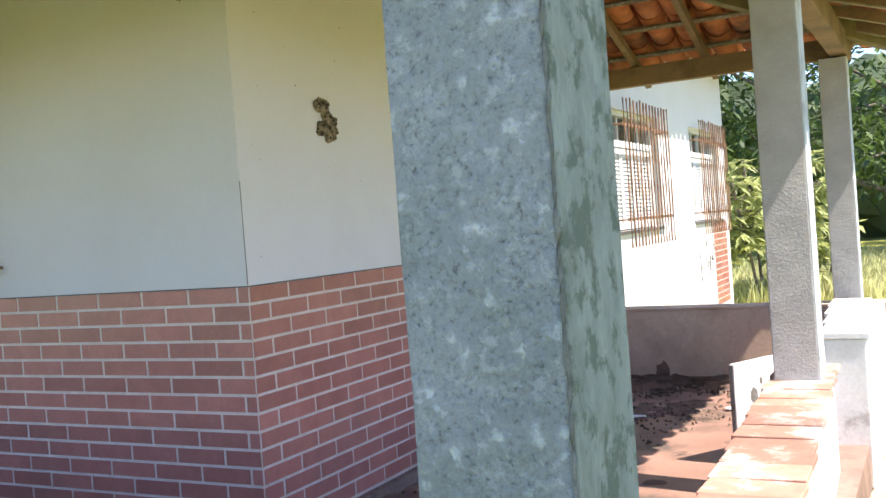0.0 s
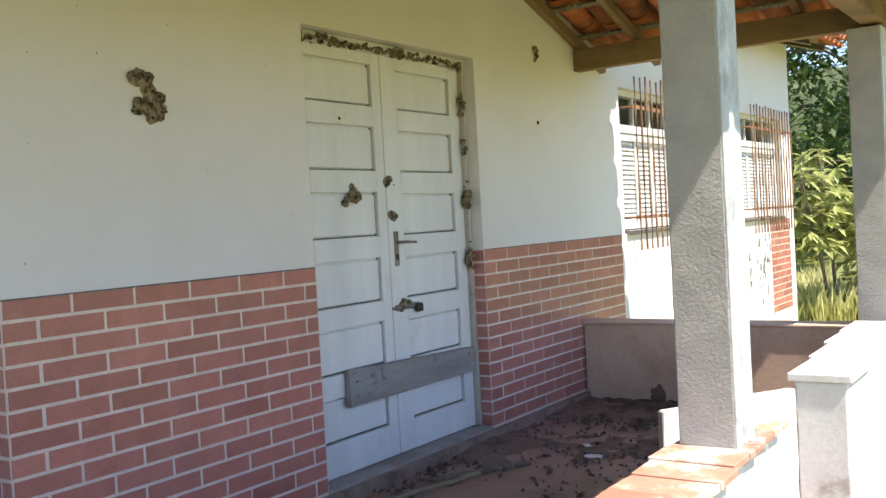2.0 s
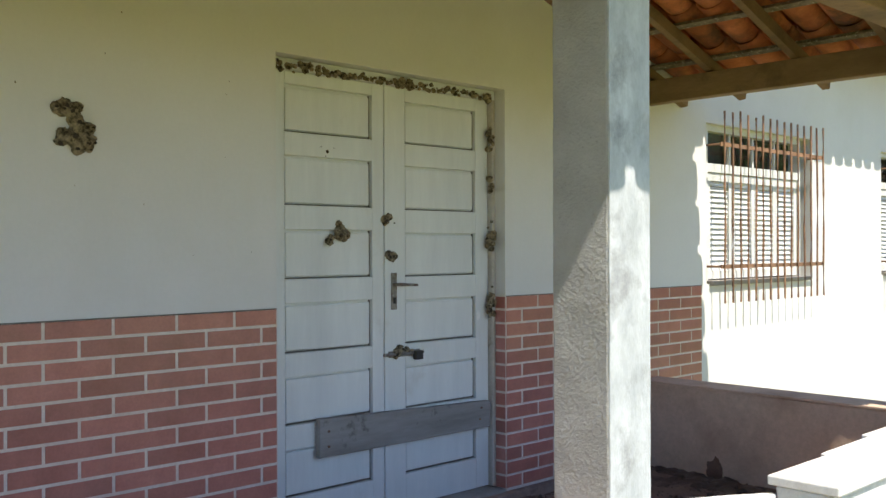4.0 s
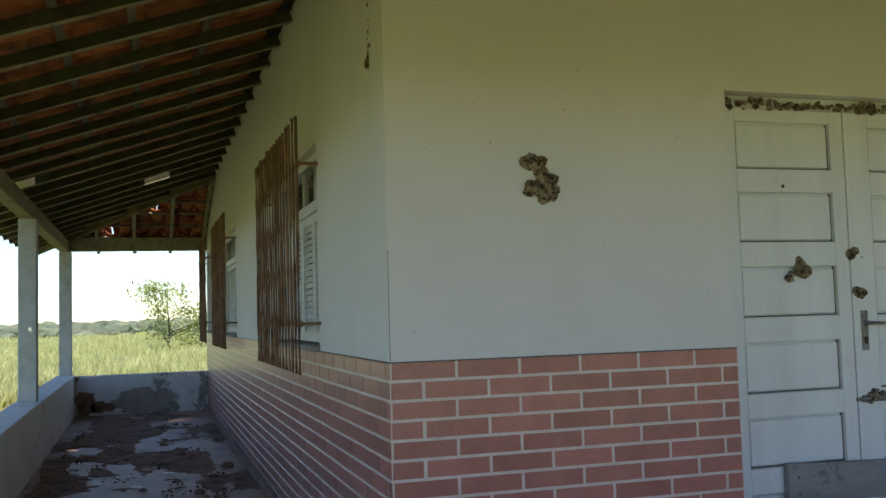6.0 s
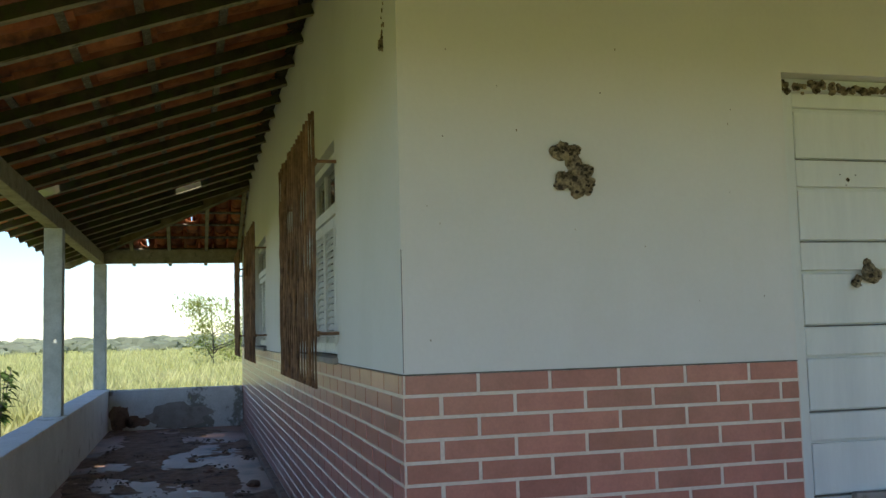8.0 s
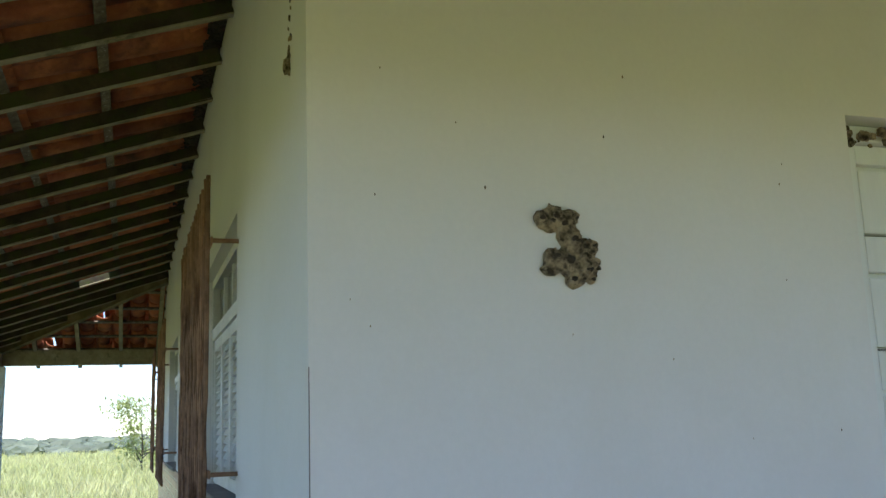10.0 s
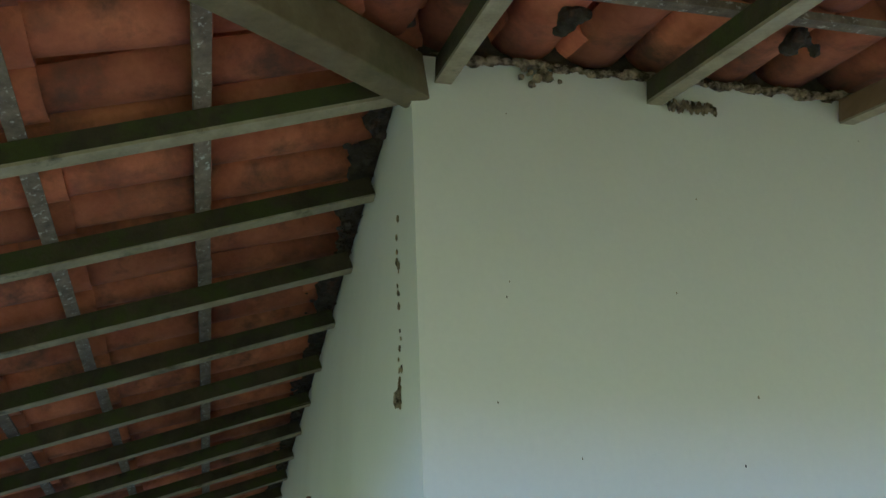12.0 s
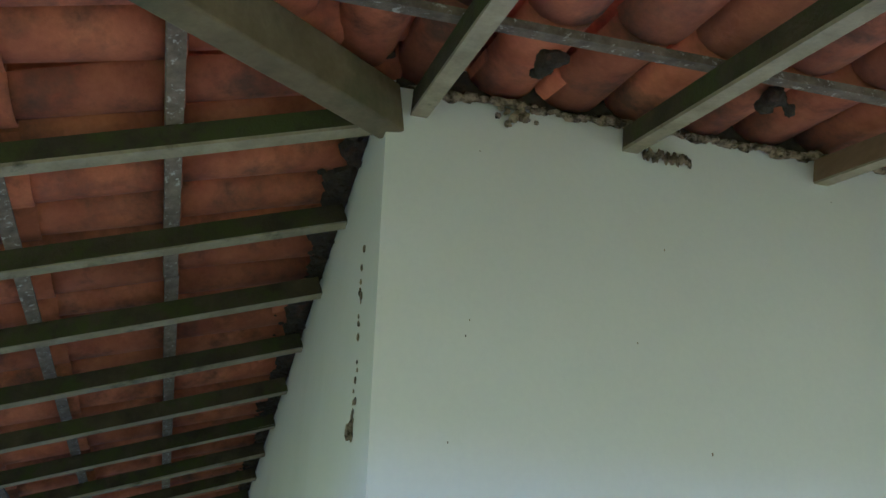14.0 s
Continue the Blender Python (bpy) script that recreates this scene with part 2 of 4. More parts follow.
def worn_box(d, step, amount, width=0.012, freq=9.0):
    """A box with rounded, uneven edges and an uneven skin."""
    bm = boxes(d)
    bmesh.ops.bevel(bm, geom=list(bm.edges), offset=width, segments=2, affect="EDGES", profile=0.5)
    for axis in range(3):
        lo, hi = d[2 * axis], d[2 * axis + 1]
        n = max(1, int((hi - lo) / step))
        for i in range(1, n):
            no = [0, 0, 0]
            no[axis] = 1
            co = [0, 0, 0]
            co[axis] = lo + (hi - lo) * i / n
            bmesh.ops.bisect_plane(bm, geom=list(bm.verts) + list(bm.edges) + list(bm.faces), plane_co=co, plane_no=no)
    for v in bm.verts:
        v.co += noise.noise_vector(v.co * freq) * amount
    return bm


def mesh_of(name, bm, mat, smooth=False):
    me = bpy.data.meshes.new(name)
    if smooth:
        for f in bm.faces:
            f.smooth = True
    bm.normal_update()
    bm.to_mesh(me)
    bm.free()
    me.materials.append(mat)
    return me


def part(name, bm, mat, parent=None, label="", smooth=False):
    ob = new(name, mesh_of(name, bm, mat, smooth))
    if parent:
        ob.parent = parent
    return tagged(ob, label)


def structure(name, bm, mat, label, category, smooth=False):
    return tagged(part(name, bm, mat, None, label, smooth), "", category, "", "structure")


def empty(name, label, category, m=None, group="", kind=""):
    ob = new(name)
    if m is not None:
        ob.matrix_world = m
    return tagged(ob, label, category, group, kind)


def piece(name, me, m, parent):
    ob = new(name, me)
    ob.parent = parent
    ob.matrix_local = m
    return ob


def tube(bm, pts, radii, sides=8):
    """A round rod through the points."""
    rings = []
    for i, p in enumerate(pts):
        p = Vector(p)
        d = Vector(pts[min(i + 1, len(pts) - 1)]) - Vector(pts[max(i - 1, 0)])
        q = d.to_track_quat("Z", "Y")
        r = radii[i] if isinstance(radii, (list, tuple)) else radii
        rings.append([bm.verts.new(p + q @ Vector((r * math.cos(a), r * math.sin(a), 0))) for a in [2 * math.pi * k / sides for k in range(sides)]])
    for a, b in zip(rings, rings[1:]):
        for k in range(sides):
            bm.faces.new((a[k], a[(k + 1) % sides], b[(k + 1) % sides], b[k]))
    bm.faces.new(list(reversed(rings[0])))
    bm.faces.new(rings[-1])
    return bm


def lump(bm, c, r, seed, squash=(1, 1, 1)):
    """A rough clod."""
    made = bmesh.ops.create_icosphere(bm, subdivisions=2, radius=1.0)["verts"]
    for v in made:
        k = 1 + 0.45 * noise.noise(v.co * 2.2 + Vector((seed, seed * 0.7, 0))) + 0.2 * noise.noise(v.co * 6 + Vector((seed, 0, 3)))
        v.co = Vector((v.co.x * squash[0], v.co.y * squash[1], v.co.z * squash[2])) * (r * k) + Vector(c)


# ---- structure: walls ----
FLOOR_Z, GROUND_Z, BRICK_TOP = -0.05, -0.27, 1.05
WALL_TOP, END_Y, END_X = 3.23, 9.75, -10.85
DOOR = (1.522, 2.982, 0.0, 2.165)
FRONT_WINDOWS = [(5.02, 6.62), (7.98, 9.5)]
SIDE_WINDOWS = [(-3.3, -1.52), (-8.0, -6.22), (-10.62, -9.3)]


def wall_boxes(runs, lo, hi, z0, z1):
    """Spans along a wall between lo and hi, cut by openings (a, b, sill, head)."""
    out, at = [], lo
    for a, b, s, h in sorted(runs):
        out.append((at, a, z0, z1))
        if s > z0:
            out.append((a, b, z0, s))
        out.append((a, b, h, z1))
        at = b
    out.append((at, hi, z0, z1))
    return out


front_open = [DOOR] + [(a, b, 1.06, 2.17) for a, b in FRONT_WINDOWS]
side_open = [(a, b, 1.06, 2.17) for a, b in SIDE_WINDOWS]
bm = bmesh.new()
for a, b, z0, z1 in wall_boxes(front_open, 0.0, END_Y, GROUND_Z, WALL_TOP):
    box(bm, -0.2, 0.0, a, b, z0, z1)
structure("wall_front", bm, M_WALL, "cream painted plaster house wall above a brick dado", "wall")
bm = bmesh.new()
for a, b, z0, z1 in wall_boxes(side_open, END_X + 0.2, -0.2, GROUND_Z, WALL_TOP):
    box(bm, a, b, 0.0, 0.2, z0, z1)
structure("wall_side", bm, M_WALL, "cream painted plaster side wall under the veranda roof", "wall")
structure("wall_back", boxes((END_X + 0.2, 0.0, END_Y, END_Y + 0.2, GROUND_Z, WALL_TOP)), M_WALL, "plain plaster wall at the back of the house", "wall")
structure("wall_west", boxes((END_X, END_X + 0.2, 0.0, END_Y + 0.2, GROUND_Z, WALL_TOP)), M_WALL, "plain plaster end wall of the house", "wall")
# unseen slab inside the house, added to stop light leaking through
structure("ceiling", boxes((END_X + 0.2, -0.2, 0.2, END_Y, 3.0, 3.08)), M_PLASTER, "plain unseen ceiling slab added to close the house to light", "ceiling")
structure("floor", boxes((END_X - 0.1, 0.0, -2.06, 0.0, GROUND_Z, FLOOR_Z), (0.0, 2.1, -2.16, 4.42, GROUND_Z, FLOOR_Z)), M_FLOOR,
          "worn dark red cement veranda floor strewn with dirt", "floor")

# ground: one uneven sheet out to the horizon
bm = bmesh.new()
rings = [0.0, 3, 5, 7, 9, 12, 15, 19, 24, 30, 40, 55, 80, 120, 200, 400, 900, 2500]
grid = []
for r in rings:
    row = []
    for k in range(64):
        a = 2 * math.pi * k / 64
        x, y = -4 + r * math.cos(a), 2 + r * math.sin(a)
        h = 0 if r < 12 else 0.25 * noise.noise((x * 0.06, y * 0.06, 0)) * min(1, (r - 12) / 20)
        row.append(bm.verts.new((x, y, GROUND_Z + h - 0.02)))
    grid.append(row)
for a, b in zip(grid[1:], grid[2:]):
    for k in range(64):
        bm.faces.new((a[k], b[k], b[(k + 1) % 64], a[(k + 1) % 64]))
bm.faces.new(grid[1])
for v in grid[0]:
    bm.verts.remove(v)
structure("ground", bm, M_GROUND, "sunlit meadow ground with dry grass and bare soil", "ground", True)

# low cement plinth along the foot of the walls
plinth = structure("plinth", worn_box((0.0, 0.052, 0.055, 4.2, FLOOR_Z - 0.02, 0.006), 0.1, 0.004, 0.008, 7), M_PLINTH, "worn brown cement ledge along the foot of the house wall", "plinth")
part("side_run", worn_box((-10.6, 0.052, -0.052, 0.0, FLOOR_Z - 0.02, 0.006), 0.12, 0.003, 0.008, 7), M_PLINTH, plinth)

# sandy strip of bare ground along the front parapet
bm = bmesh.new()
inner, outer = [], []
for k in range(80):
    y = 0.2 + 11.5 * k / 79
    inner.append(bm.verts.new((2.0, y, GROUND_Z - 0.013)))
    outer.append(bm.verts.new((3.1 + 0.5 * noise.noise((y * 0.9, 0, 3)) + 0.2 * noise.noise((y * 4, 2, 0)), y, GROUND_Z - 0.016)))
for k in range(79):
    bm.faces.new((inner[k], outer[k], outer[k + 1], inner[k + 1]))
structure("sand_strip", bm, M_SAND, "pale sandy bare soil beside the veranda", "soil")

# door sill and frame
door_1 = empty("door_1", "closed white two-leaf panelled wooden door with a board nailed across", "door", kind="structure")
part("sill", worn_box((-0.16, 0.012, 1.524, 2.98, -0.05, 0.02), 0.12, 0.003), M_CEMENT, door_1, "grey cement threshold")
part("frame_head", soft_box((-0.19, -0.07, 1.524, 2.98, 2.115, 2.163)), M_DOOR, door_1)
part("frame_jamb", soft_box((-0.19, -0.07, 1.521, 1.565, 0.022, 2.115)), M_FRAME, door_1)
part("frame_jamb", soft_box((-0.19, -0.07, 2.955, 2.981, 0.022, 2.115)), M_FRAME, door_1)


def door_leaf(y0, y1, tops, parent, in0, in1):
    leaf = part("leaf", boxes((-0.155, -0.13, y0, y1, 0.026, 2.113)), M_DOOR, parent)
    a, b = y0 + in0, y1 - in1
    x0, x1 = -0.13, -0.1
    part("stile", soft_box((x0, x1, y0, a, 0.026, 2.113), 0.003), M_DOOR, leaf)
    part("stile", soft_box((x0, x1, b, y1, 0.026, 2.113), 0.003), M_DOOR, leaf)
    edge = 2.113
    for z1, z0 in tops:
        part("rail", soft_box((x0, x1, a, b, z1, edge), 0.003), M_DOOR, leaf)
        part("panel", soft_box((x0 - 0.004, x0 + 0.016, a + 0.013, b - 0.009, z0 + 0.011, z1 - 0.013), 0.004), M_DOOR, leaf)
        # thin dark strips along the foot and right edge of each panel
        part("groove", boxes((x0 - 0.004, x0 + 0.012, a + 0.002, b - 0.001, z0 + 0.001, z0 + 0.0065)), M_GROOVE, leaf, "thin dark strip in the joint under the panel")
        part("groove", boxes((x0 - 0.004, x0 + 0.01, b - 0.004, b - 0.001, z0 + 0.0075, z1 - 0.002)), M_GROOVE, leaf)
        edge = z0
    part("rail", soft_box((x0, x1, a, b, 0.026, edge), 0.003), M_DOOR, leaf)
    return leaf


PANELS = [(2.055, 1.84), (1.735, 1.51), (1.4, 1.175), (1.065, 0.84), (0.735, 0.515), (0.405, 0.19)]
left_leaf = door_leaf(1.568, 2.213, PANELS, door_1, 0.066, 0.072)
right_leaf = door_leaf(2.219, 2.952, [(a - 0.01, b - 0.005) for a, b in PANELS], door_1, 0.134, 0.096)
# lock, handle and bolt
lock = part("lock_plate", soft_box((-0.1, -0.095, 2.257, 2.294, 1.01, 1.192), 0.002), M_STEEL, right_leaf, "narrow worn steel lock plate")
bm = bmesh.new()
tube(bm, [(-0.095, 2.276, 1.135), (-0.055, 2.276, 1.135), (-0.05, 2.288, 1.135), (-0.05, 2.39, 1.13)], [0.008, 0.008, 0.008, 0.006])
part("handle", bm, M_STEEL, lock)
# raised dark block paints the shade of the keyhole
bm = boxes((-0.095, -0.09, 2.27, 2.282, 1.04, 1.07))
part("keyhole", bm, M_DARK, lock)
bm = bmesh.new()
box(bm, -0.1, -0.09, 2.24, 2.44, 0.775, 0.805)
tube(bm, [(-0.085, 2.2, 0.79), (-0.085, 2.46, 0.79)], 0.008)
bolt = part("bolt", bm, M_STEEL, right_leaf, "rusty sliding bolt caked with mud")
part("padlock", soft_box((-0.088, -0.06, 2.39, 2.44, 0.755, 0.8), 0.006), M_DARK, bolt)
bm = bmesh.new()
tube(bm, [(-0.1, 2.872, 0.95), (-0.096, 2.872, 0.95)], 0.014, 12)
for v in bm.verts:
    v.co.z = 0.95 + (v.co.z - 0.95) * 1.9
part("white_oval", bm, M_WHITE, right_leaf, "small white oval disc")
for z in (1.9, 1.36, 0.98):
    bm = bmesh.new()
    tube(bm, [(-0.09, 2.953, z - 0.045), (-0.09, 2.953, z + 0.045)], 0.01)
    part("hinge", bm, M_STEEL, door_1)

# ---- windows with louvred shutters ----
def window(name, width, label):
    """Built in its own frame: x along the wall, outside towards -y, the opening from x = 0 to width, z from the sill."""
    w = empty(name, label, "window", kind="structure")
    H = 1.11
    part("window_sill", worn_box((-0.02, width + 0.02, -0.03, 0.12, -0.012, 0.02), 0.2, 0.003, 0.006), M_CEMENT, w)
    fr = part("window_frame", boxes((0, 0.045, 0.05, 0.13, 0.02, H), (width - 0.045, width, 0.05, 0.13, 0.02, H), (0.045, width - 0.045, 0.05, 0.13, H - 0.045, H),
                                    (0.045, width - 0.045, 0.05, 0.13, 0.78, 0.84)), M_TRIM, w, "flaking pale painted window frame")
    n = 4
    span = (width - 0.09) / n
    for i in range(n):
        a = 0.045 + span * i
        part("pane", boxes((a + 0.012, a + span - 0.012, 0.088, 0.092, 0.85, H - 0.05)), M_GLASS, w)
        if i:
            part("glazing_bar", soft_box((a - 0.012, a + 0.012, 0.07, 0.11, 0.84, H - 0.045), 0.003), M_TRIM, fr)
    # dark sheet stands in for the unlit room behind panes and louvres
    part("dark_backing", boxes((0.01, width - 0.01, 0.135, 0.15, 0.02, H)), M_DARK, w, "dark sheet painting the unlit room behind the window")
    slat = mesh_of("slat", boxes((0.0, span - 0.09, -0.018, 0.018, -0.004, 0.004)), M_TRIM)
    for i in range(n):
        a = 0.045 + span * i
        sh = part("shutter", boxes((a + 0.003, a + 0.045, 0.06, 0.095, 0.03, 0.775), (a + span - 0.045, a + span - 0.003, 0.06, 0.095, 0.03, 0.775),
                                   (a + 0.045, a + span - 0.045, 0.06, 0.095, 0.03, 0.085), (a + 0.045, a + span - 0.045, 0.06, 0.095, 0.72, 0.775)), M_TRIM, w, "pale louvred shutter")
        for k in range(17):
            piece("slat", slat, pose(a + 0.045, 0.078, 0.1 + k * 0.0375, 62), sh)
    return w


def grille(width, low, high, rail_lo, rail_hi, bars=15):
    """A rusty bar grille on four arms: x along the wall, outside towards -y."""
    g = empty("window_grille", "rusty iron bar grille standing off the wall on arms", "window grille", group="window grilles")
    for i in range(bars):
        x = width * i / (bars - 1)
        bm = bmesh.new()
        lo, hi = low + 0.015 * noise.noise((i, 1, 0)), high + 0.04 * noise.noise((i * 1.7, 0, 2))
        tube(bm, [(x + 0.012 * noise.noise((i * 3.1, k * 0.7, 0)), -0.112, lo + (hi - lo) * k / 5) for k in range(6)], 0.0085, 6)
        part("bar", bm, M_RUST, g)
    for z in (rail_lo, rail_hi):
        part("rail", boxes((-0.03, width + 0.03, -0.103, -0.095, z - 0.014, z + 0.014)), M_RUST, g)
        for x in (-0.02, width + 0.02):
            bm = bmesh.new()
            tube(bm, [(x, -0.1, z), (x, 0.03, z)], 0.009, 6)
            part("arm", bm, M_RUST, g)
    return g


def fit_window(number, m, proto, offset):
    """A copy of a window and its grille, standing in the opening that m gives."""
    copy_thing(proto[0], m).name = "window_%d" % number
    copy_thing(proto[1], m @ offset)


SIDE_LABEL = "white louvred wooden window with small top panes"
protos = []
for number, (a, b), bars, low, high in ((1, SIDE_WINDOWS[0], 16, -0.125, 1.245), (3, SIDE_WINDOWS[2], 12, -0.125, 1.245)):
    win, gr = window("window_%d" % number, b - a, SIDE_LABEL), grille(b - a + 0.08, low, high, 0.14, 0.985, bars)
    win.matrix_world, gr.matrix_world = pose(a, 0, 1.06), pose(a - 0.04, 0, 1.06)
    protos.append((win, gr))
fit_window(2, pose(SIDE_WINDOWS[1][0], 0, 1.06), protos[0], pose(-0.04, 0, 0))
a, b = FRONT_WINDOWS[0]
win, gr = window("window_4", 1.43, SIDE_LABEL), grille(1.5, -0.1, 1.21, 0.15, 0.985)
win.matrix_world, gr.matrix_world = pose(0, a + 0.06, 1.06, 0, 0, 90), pose(0.0, a + 0.05, 1.03, 0, 0, 90)
fit_window(5, pose(0, FRONT_WINDOWS[1][0] + 0.06, 1.06, 0, 0, 90), (win, gr), pose(-0.01, 0, -0.03))

# ---- columns, parapets and beams ----
def column(d, label, mat=M_COL):
    c = empty("veranda_column", label, "column", pose((d[0] + d[1]) / 2, (d[2] + d[3]) / 2, d[4]), group="veranda columns")
    cx, cy = (d[0] + d[1]) / 2, (d[2] + d[3]) / 2
    part("shaft", worn_box((d[0] - cx, d[1] - cx, d[2] - cy, d[3] - cy, 0, d[5] - d[4]), 0.03, 0.002, 0.006, 14), mat, c)
    return c


TOP, FRONT_TOP = 0.514, 0.472
column((1.986, 2.163, -2.185, -1.992, FRONT_TOP, 2.23), "grey lichen-spotted roughcast column at the veranda corner", M_LICHEN)
corner = bpy.data.objects["veranda_column"]
part("weathered_face", worn_box((0.083, 0.0915, -0.0945, 0.0945, 0.002, 1.754), 0.03, 0.0012, 0.003, 20), M_STREAK, corner, "greenish rain-streaked face")
bm = bmesh.new()
tube(bm, [(0.0872 + 0.002 * noise.noise((k * 0.7, 0, 0)), -0.0958 + 0.002 * noise.noise((k * 0.9, 4, 0)), 0.004 + 1.75 * k / 90) for k in range(91)], [0.0026 + 0.0018 * noise.noise((k * 1.3, 0, 8)) for k in range(91)], 6)
part("chipped_edge", bm, M_EDGE, corner, "dark chipped edge")
mid_column = column((1.82, 2.004, 1.185, 1.37, FRONT_TOP, 2.23), "grey roughcast column with a whitewashed outer face on the tiled parapet")
part("whitewashed_face", worn_box((0.0895, 0.0965, -0.0905, 0.0905, 0.002, 1.756), 0.05, 0.0012, 0.003, 20), M_WASH, mid_column, "thin worn whitewash on the outer face")
end_column = column((1.785, 1.965, 4.222, 4.398, 0.488, 2.215), "grey roughcast column at the end of the parapet")
part("whitewashed_face", worn_box((0.0875, 0.0945, -0.086, 0.086, 0.002, 1.725), 0.05, 0.0012, 0.003, 20), M_WASH, end_column, "thin worn whitewash on the outer face")
for x in (-2.06, -6.13, -10.66):
    column((x - 0.18, x, -2.0, -1.84, TOP, 2.23), "pale whitewashed column on the side parapet", M_LIME)
SKEW = 0.045


def skewed(y):
    """How far the front parapet has run in towards the house at y."""
    return -SKEW * (y + 2.09)


bm = worn_box((1.955, 2.175, -2.19, 1.74, GROUND_Z, FRONT_TOP - 0.026), 0.16, 0.004, 0.008, 5)
for v in bm.verts:
    v.co.x += skewed(v.co.y)
parapet_front = structure("parapet_front", bm, M_PLASTER, "whitewashed low veranda wall topped with clay paving tiles", "parapet")
bm = worn_box((1.915, 2.115, 2.25, 4.195, GROUND_Z, 0.5), 0.16, 0.004, 0.008, 5)
parapet_far = structure("parapet_far", bm, M_PLASTER, "whitewashed low veranda wall with a projecting cap", "parapet")
bm = worn_box((0.012, 2.17, 4.215, 4.4, GROUND_Z, 0.47), 0.14, 0.004, 0.008, 5)
parapet_end = structure("parapet_end", bm, M_PINK, "stained pinkish plaster low wall closing the veranda", "parapet")
part("cap", worn_box((0.012, 2.18, 4.2, 4.415, 0.472, 0.488), 0.14, 0.002, 0.004), M_PINK, parapet_end, "thin stained plaster cap")
bm = worn_box((END_X - 0.02, 1.95, -2.05, -1.80, GROUND_Z, TOP), 0.2, 0.004, 0.01, 4)
parapet_side = structure("parapet_side", bm, M_PLASTER, "whitewashed low wall along the side veranda", "parapet")
bm = worn_box((END_X, END_X + 0.2, -1.80, -0.01, FLOOR_Z - 0.02, 0.5), 0.14, 0.004, 0.01, 5)
structure("parapet_west", bm, M_PEEL, "peeling whitewashed low wall at the end of the side veranda", "parapet")
def bare_patch(parent, name, mat, centre, wide, high, seed, label, plane="x"):
    """A thin uneven-edged patch on a wall: centre is (across, up, depth of the wall face)."""
    bm = bmesh.new()
    rim, lip = [], []
    for k in range(44):
        a = 2 * math.pi * k / 44
        r = 1 + 0.35 * noise.noise((math.cos(a) * 1.4, math.sin(a) * 1.4, seed)) + 0.22 * noise.noise((math.cos(a) * 4, math.sin(a) * 4, seed + 5))
        u, v = centre[0] + wide * r * math.cos(a), max(FLOOR_Z, centre[1] + high * r * math.sin(a))
        for ring, w in ((rim, 0.004), (lip, -0.002)):
            ring.append(bm.verts.new((centre[2] + w, u, v) if plane == "x" else (u, centre[2] - w, v)))
    bm.faces.new(rim)
    for k in range(44):
        bm.faces.new((rim[k], lip[k], lip[(k + 1) % 44], rim[(k + 1) % 44]))
    bmesh.ops.recalc_face_normals(bm, faces=list(bm.faces))
    return part(name, bm, mat, parent, label)


parapet_west = bpy.data.objects["parapet_west"]
bare_patch(parapet_west, "bare_patch", M_CEMENT, (-0.88, 0.12, END_X + 0.204), 0.42, 0.17, 2.0, "bare grey cement where the wash has peeled off")
bare_patch(parapet_west, "moss_patch", M_SOIL, (-1.66, 0.13, END_X + 0.204), 0.13, 0.19, 7.0, "dark mossy damp patch")
bare_patch(parapet_west, "moss_patch", M_SOIL, (-1.45, 0.06, END_X + 0.204), 0.16, 0.08, 9.0, "dark mossy damp patch")
bare_patch(parapet_end, "bare_patch", M_SOIL, (0.53, 0.0, 4.211), 0.055, 0.075, 3.0, "dark hole of missing plaster", "y")
cap_me = mesh_of("cap_slab", soft_box((-0.125, 0.125, -0.222, 0.222, 0.0, 0.034), 0.006), M_PLASTER)
for k in range(4):
    piece("cap_slab", cap_me, pose(2.012 - 0.03 * k + 0.004 * (k % 2), 2.46 + 0.455 * k, 0.502 + 0.002 * (k % 3), 0, 0, 0.8 * (k % 2)), parapet_far)

def beam(name, d, label, mat=M_BEAM):
    return structure(name, worn_box(d, 0.25, 0.004, 0.006, 3), mat, label, "beam")


beam("beam_side", (END_X, 1.99, -1.99, -1.87, 2.232, 2.385), "long pale weathered wooden beam on the side columns", M_BLEACHED_LIT)
beam("beam_front", (1.86, 1.98, -2.1, 4.62, 2.232, 2.385), "long brown wooden beam on the front columns")
beam("beam_end", (0.002, 1.86, 4.28, 4.36, 2.215, 2.36), "brown wooden beam across the end of the veranda")
beam("beam_west", (END_X + 0.05, END_X + 0.17, -1.87, 0.0, 2.24, 2.43), "weathered wooden beam across the far end of the side veranda", M_BLEACHED_LIT)

# ---- roofs ----
SLOPE, RAFT_Z, REACH = 0.333, 3.054, 2.46
ROWS = (-0.86, -0.42, -0.06, 0.47, 0.84, 1.2, 1.59, 1.98)
NORM = math.sqrt(1 + SLOPE * SLOPE)
PITCH = math.degrees(math.atan(SLOPE))


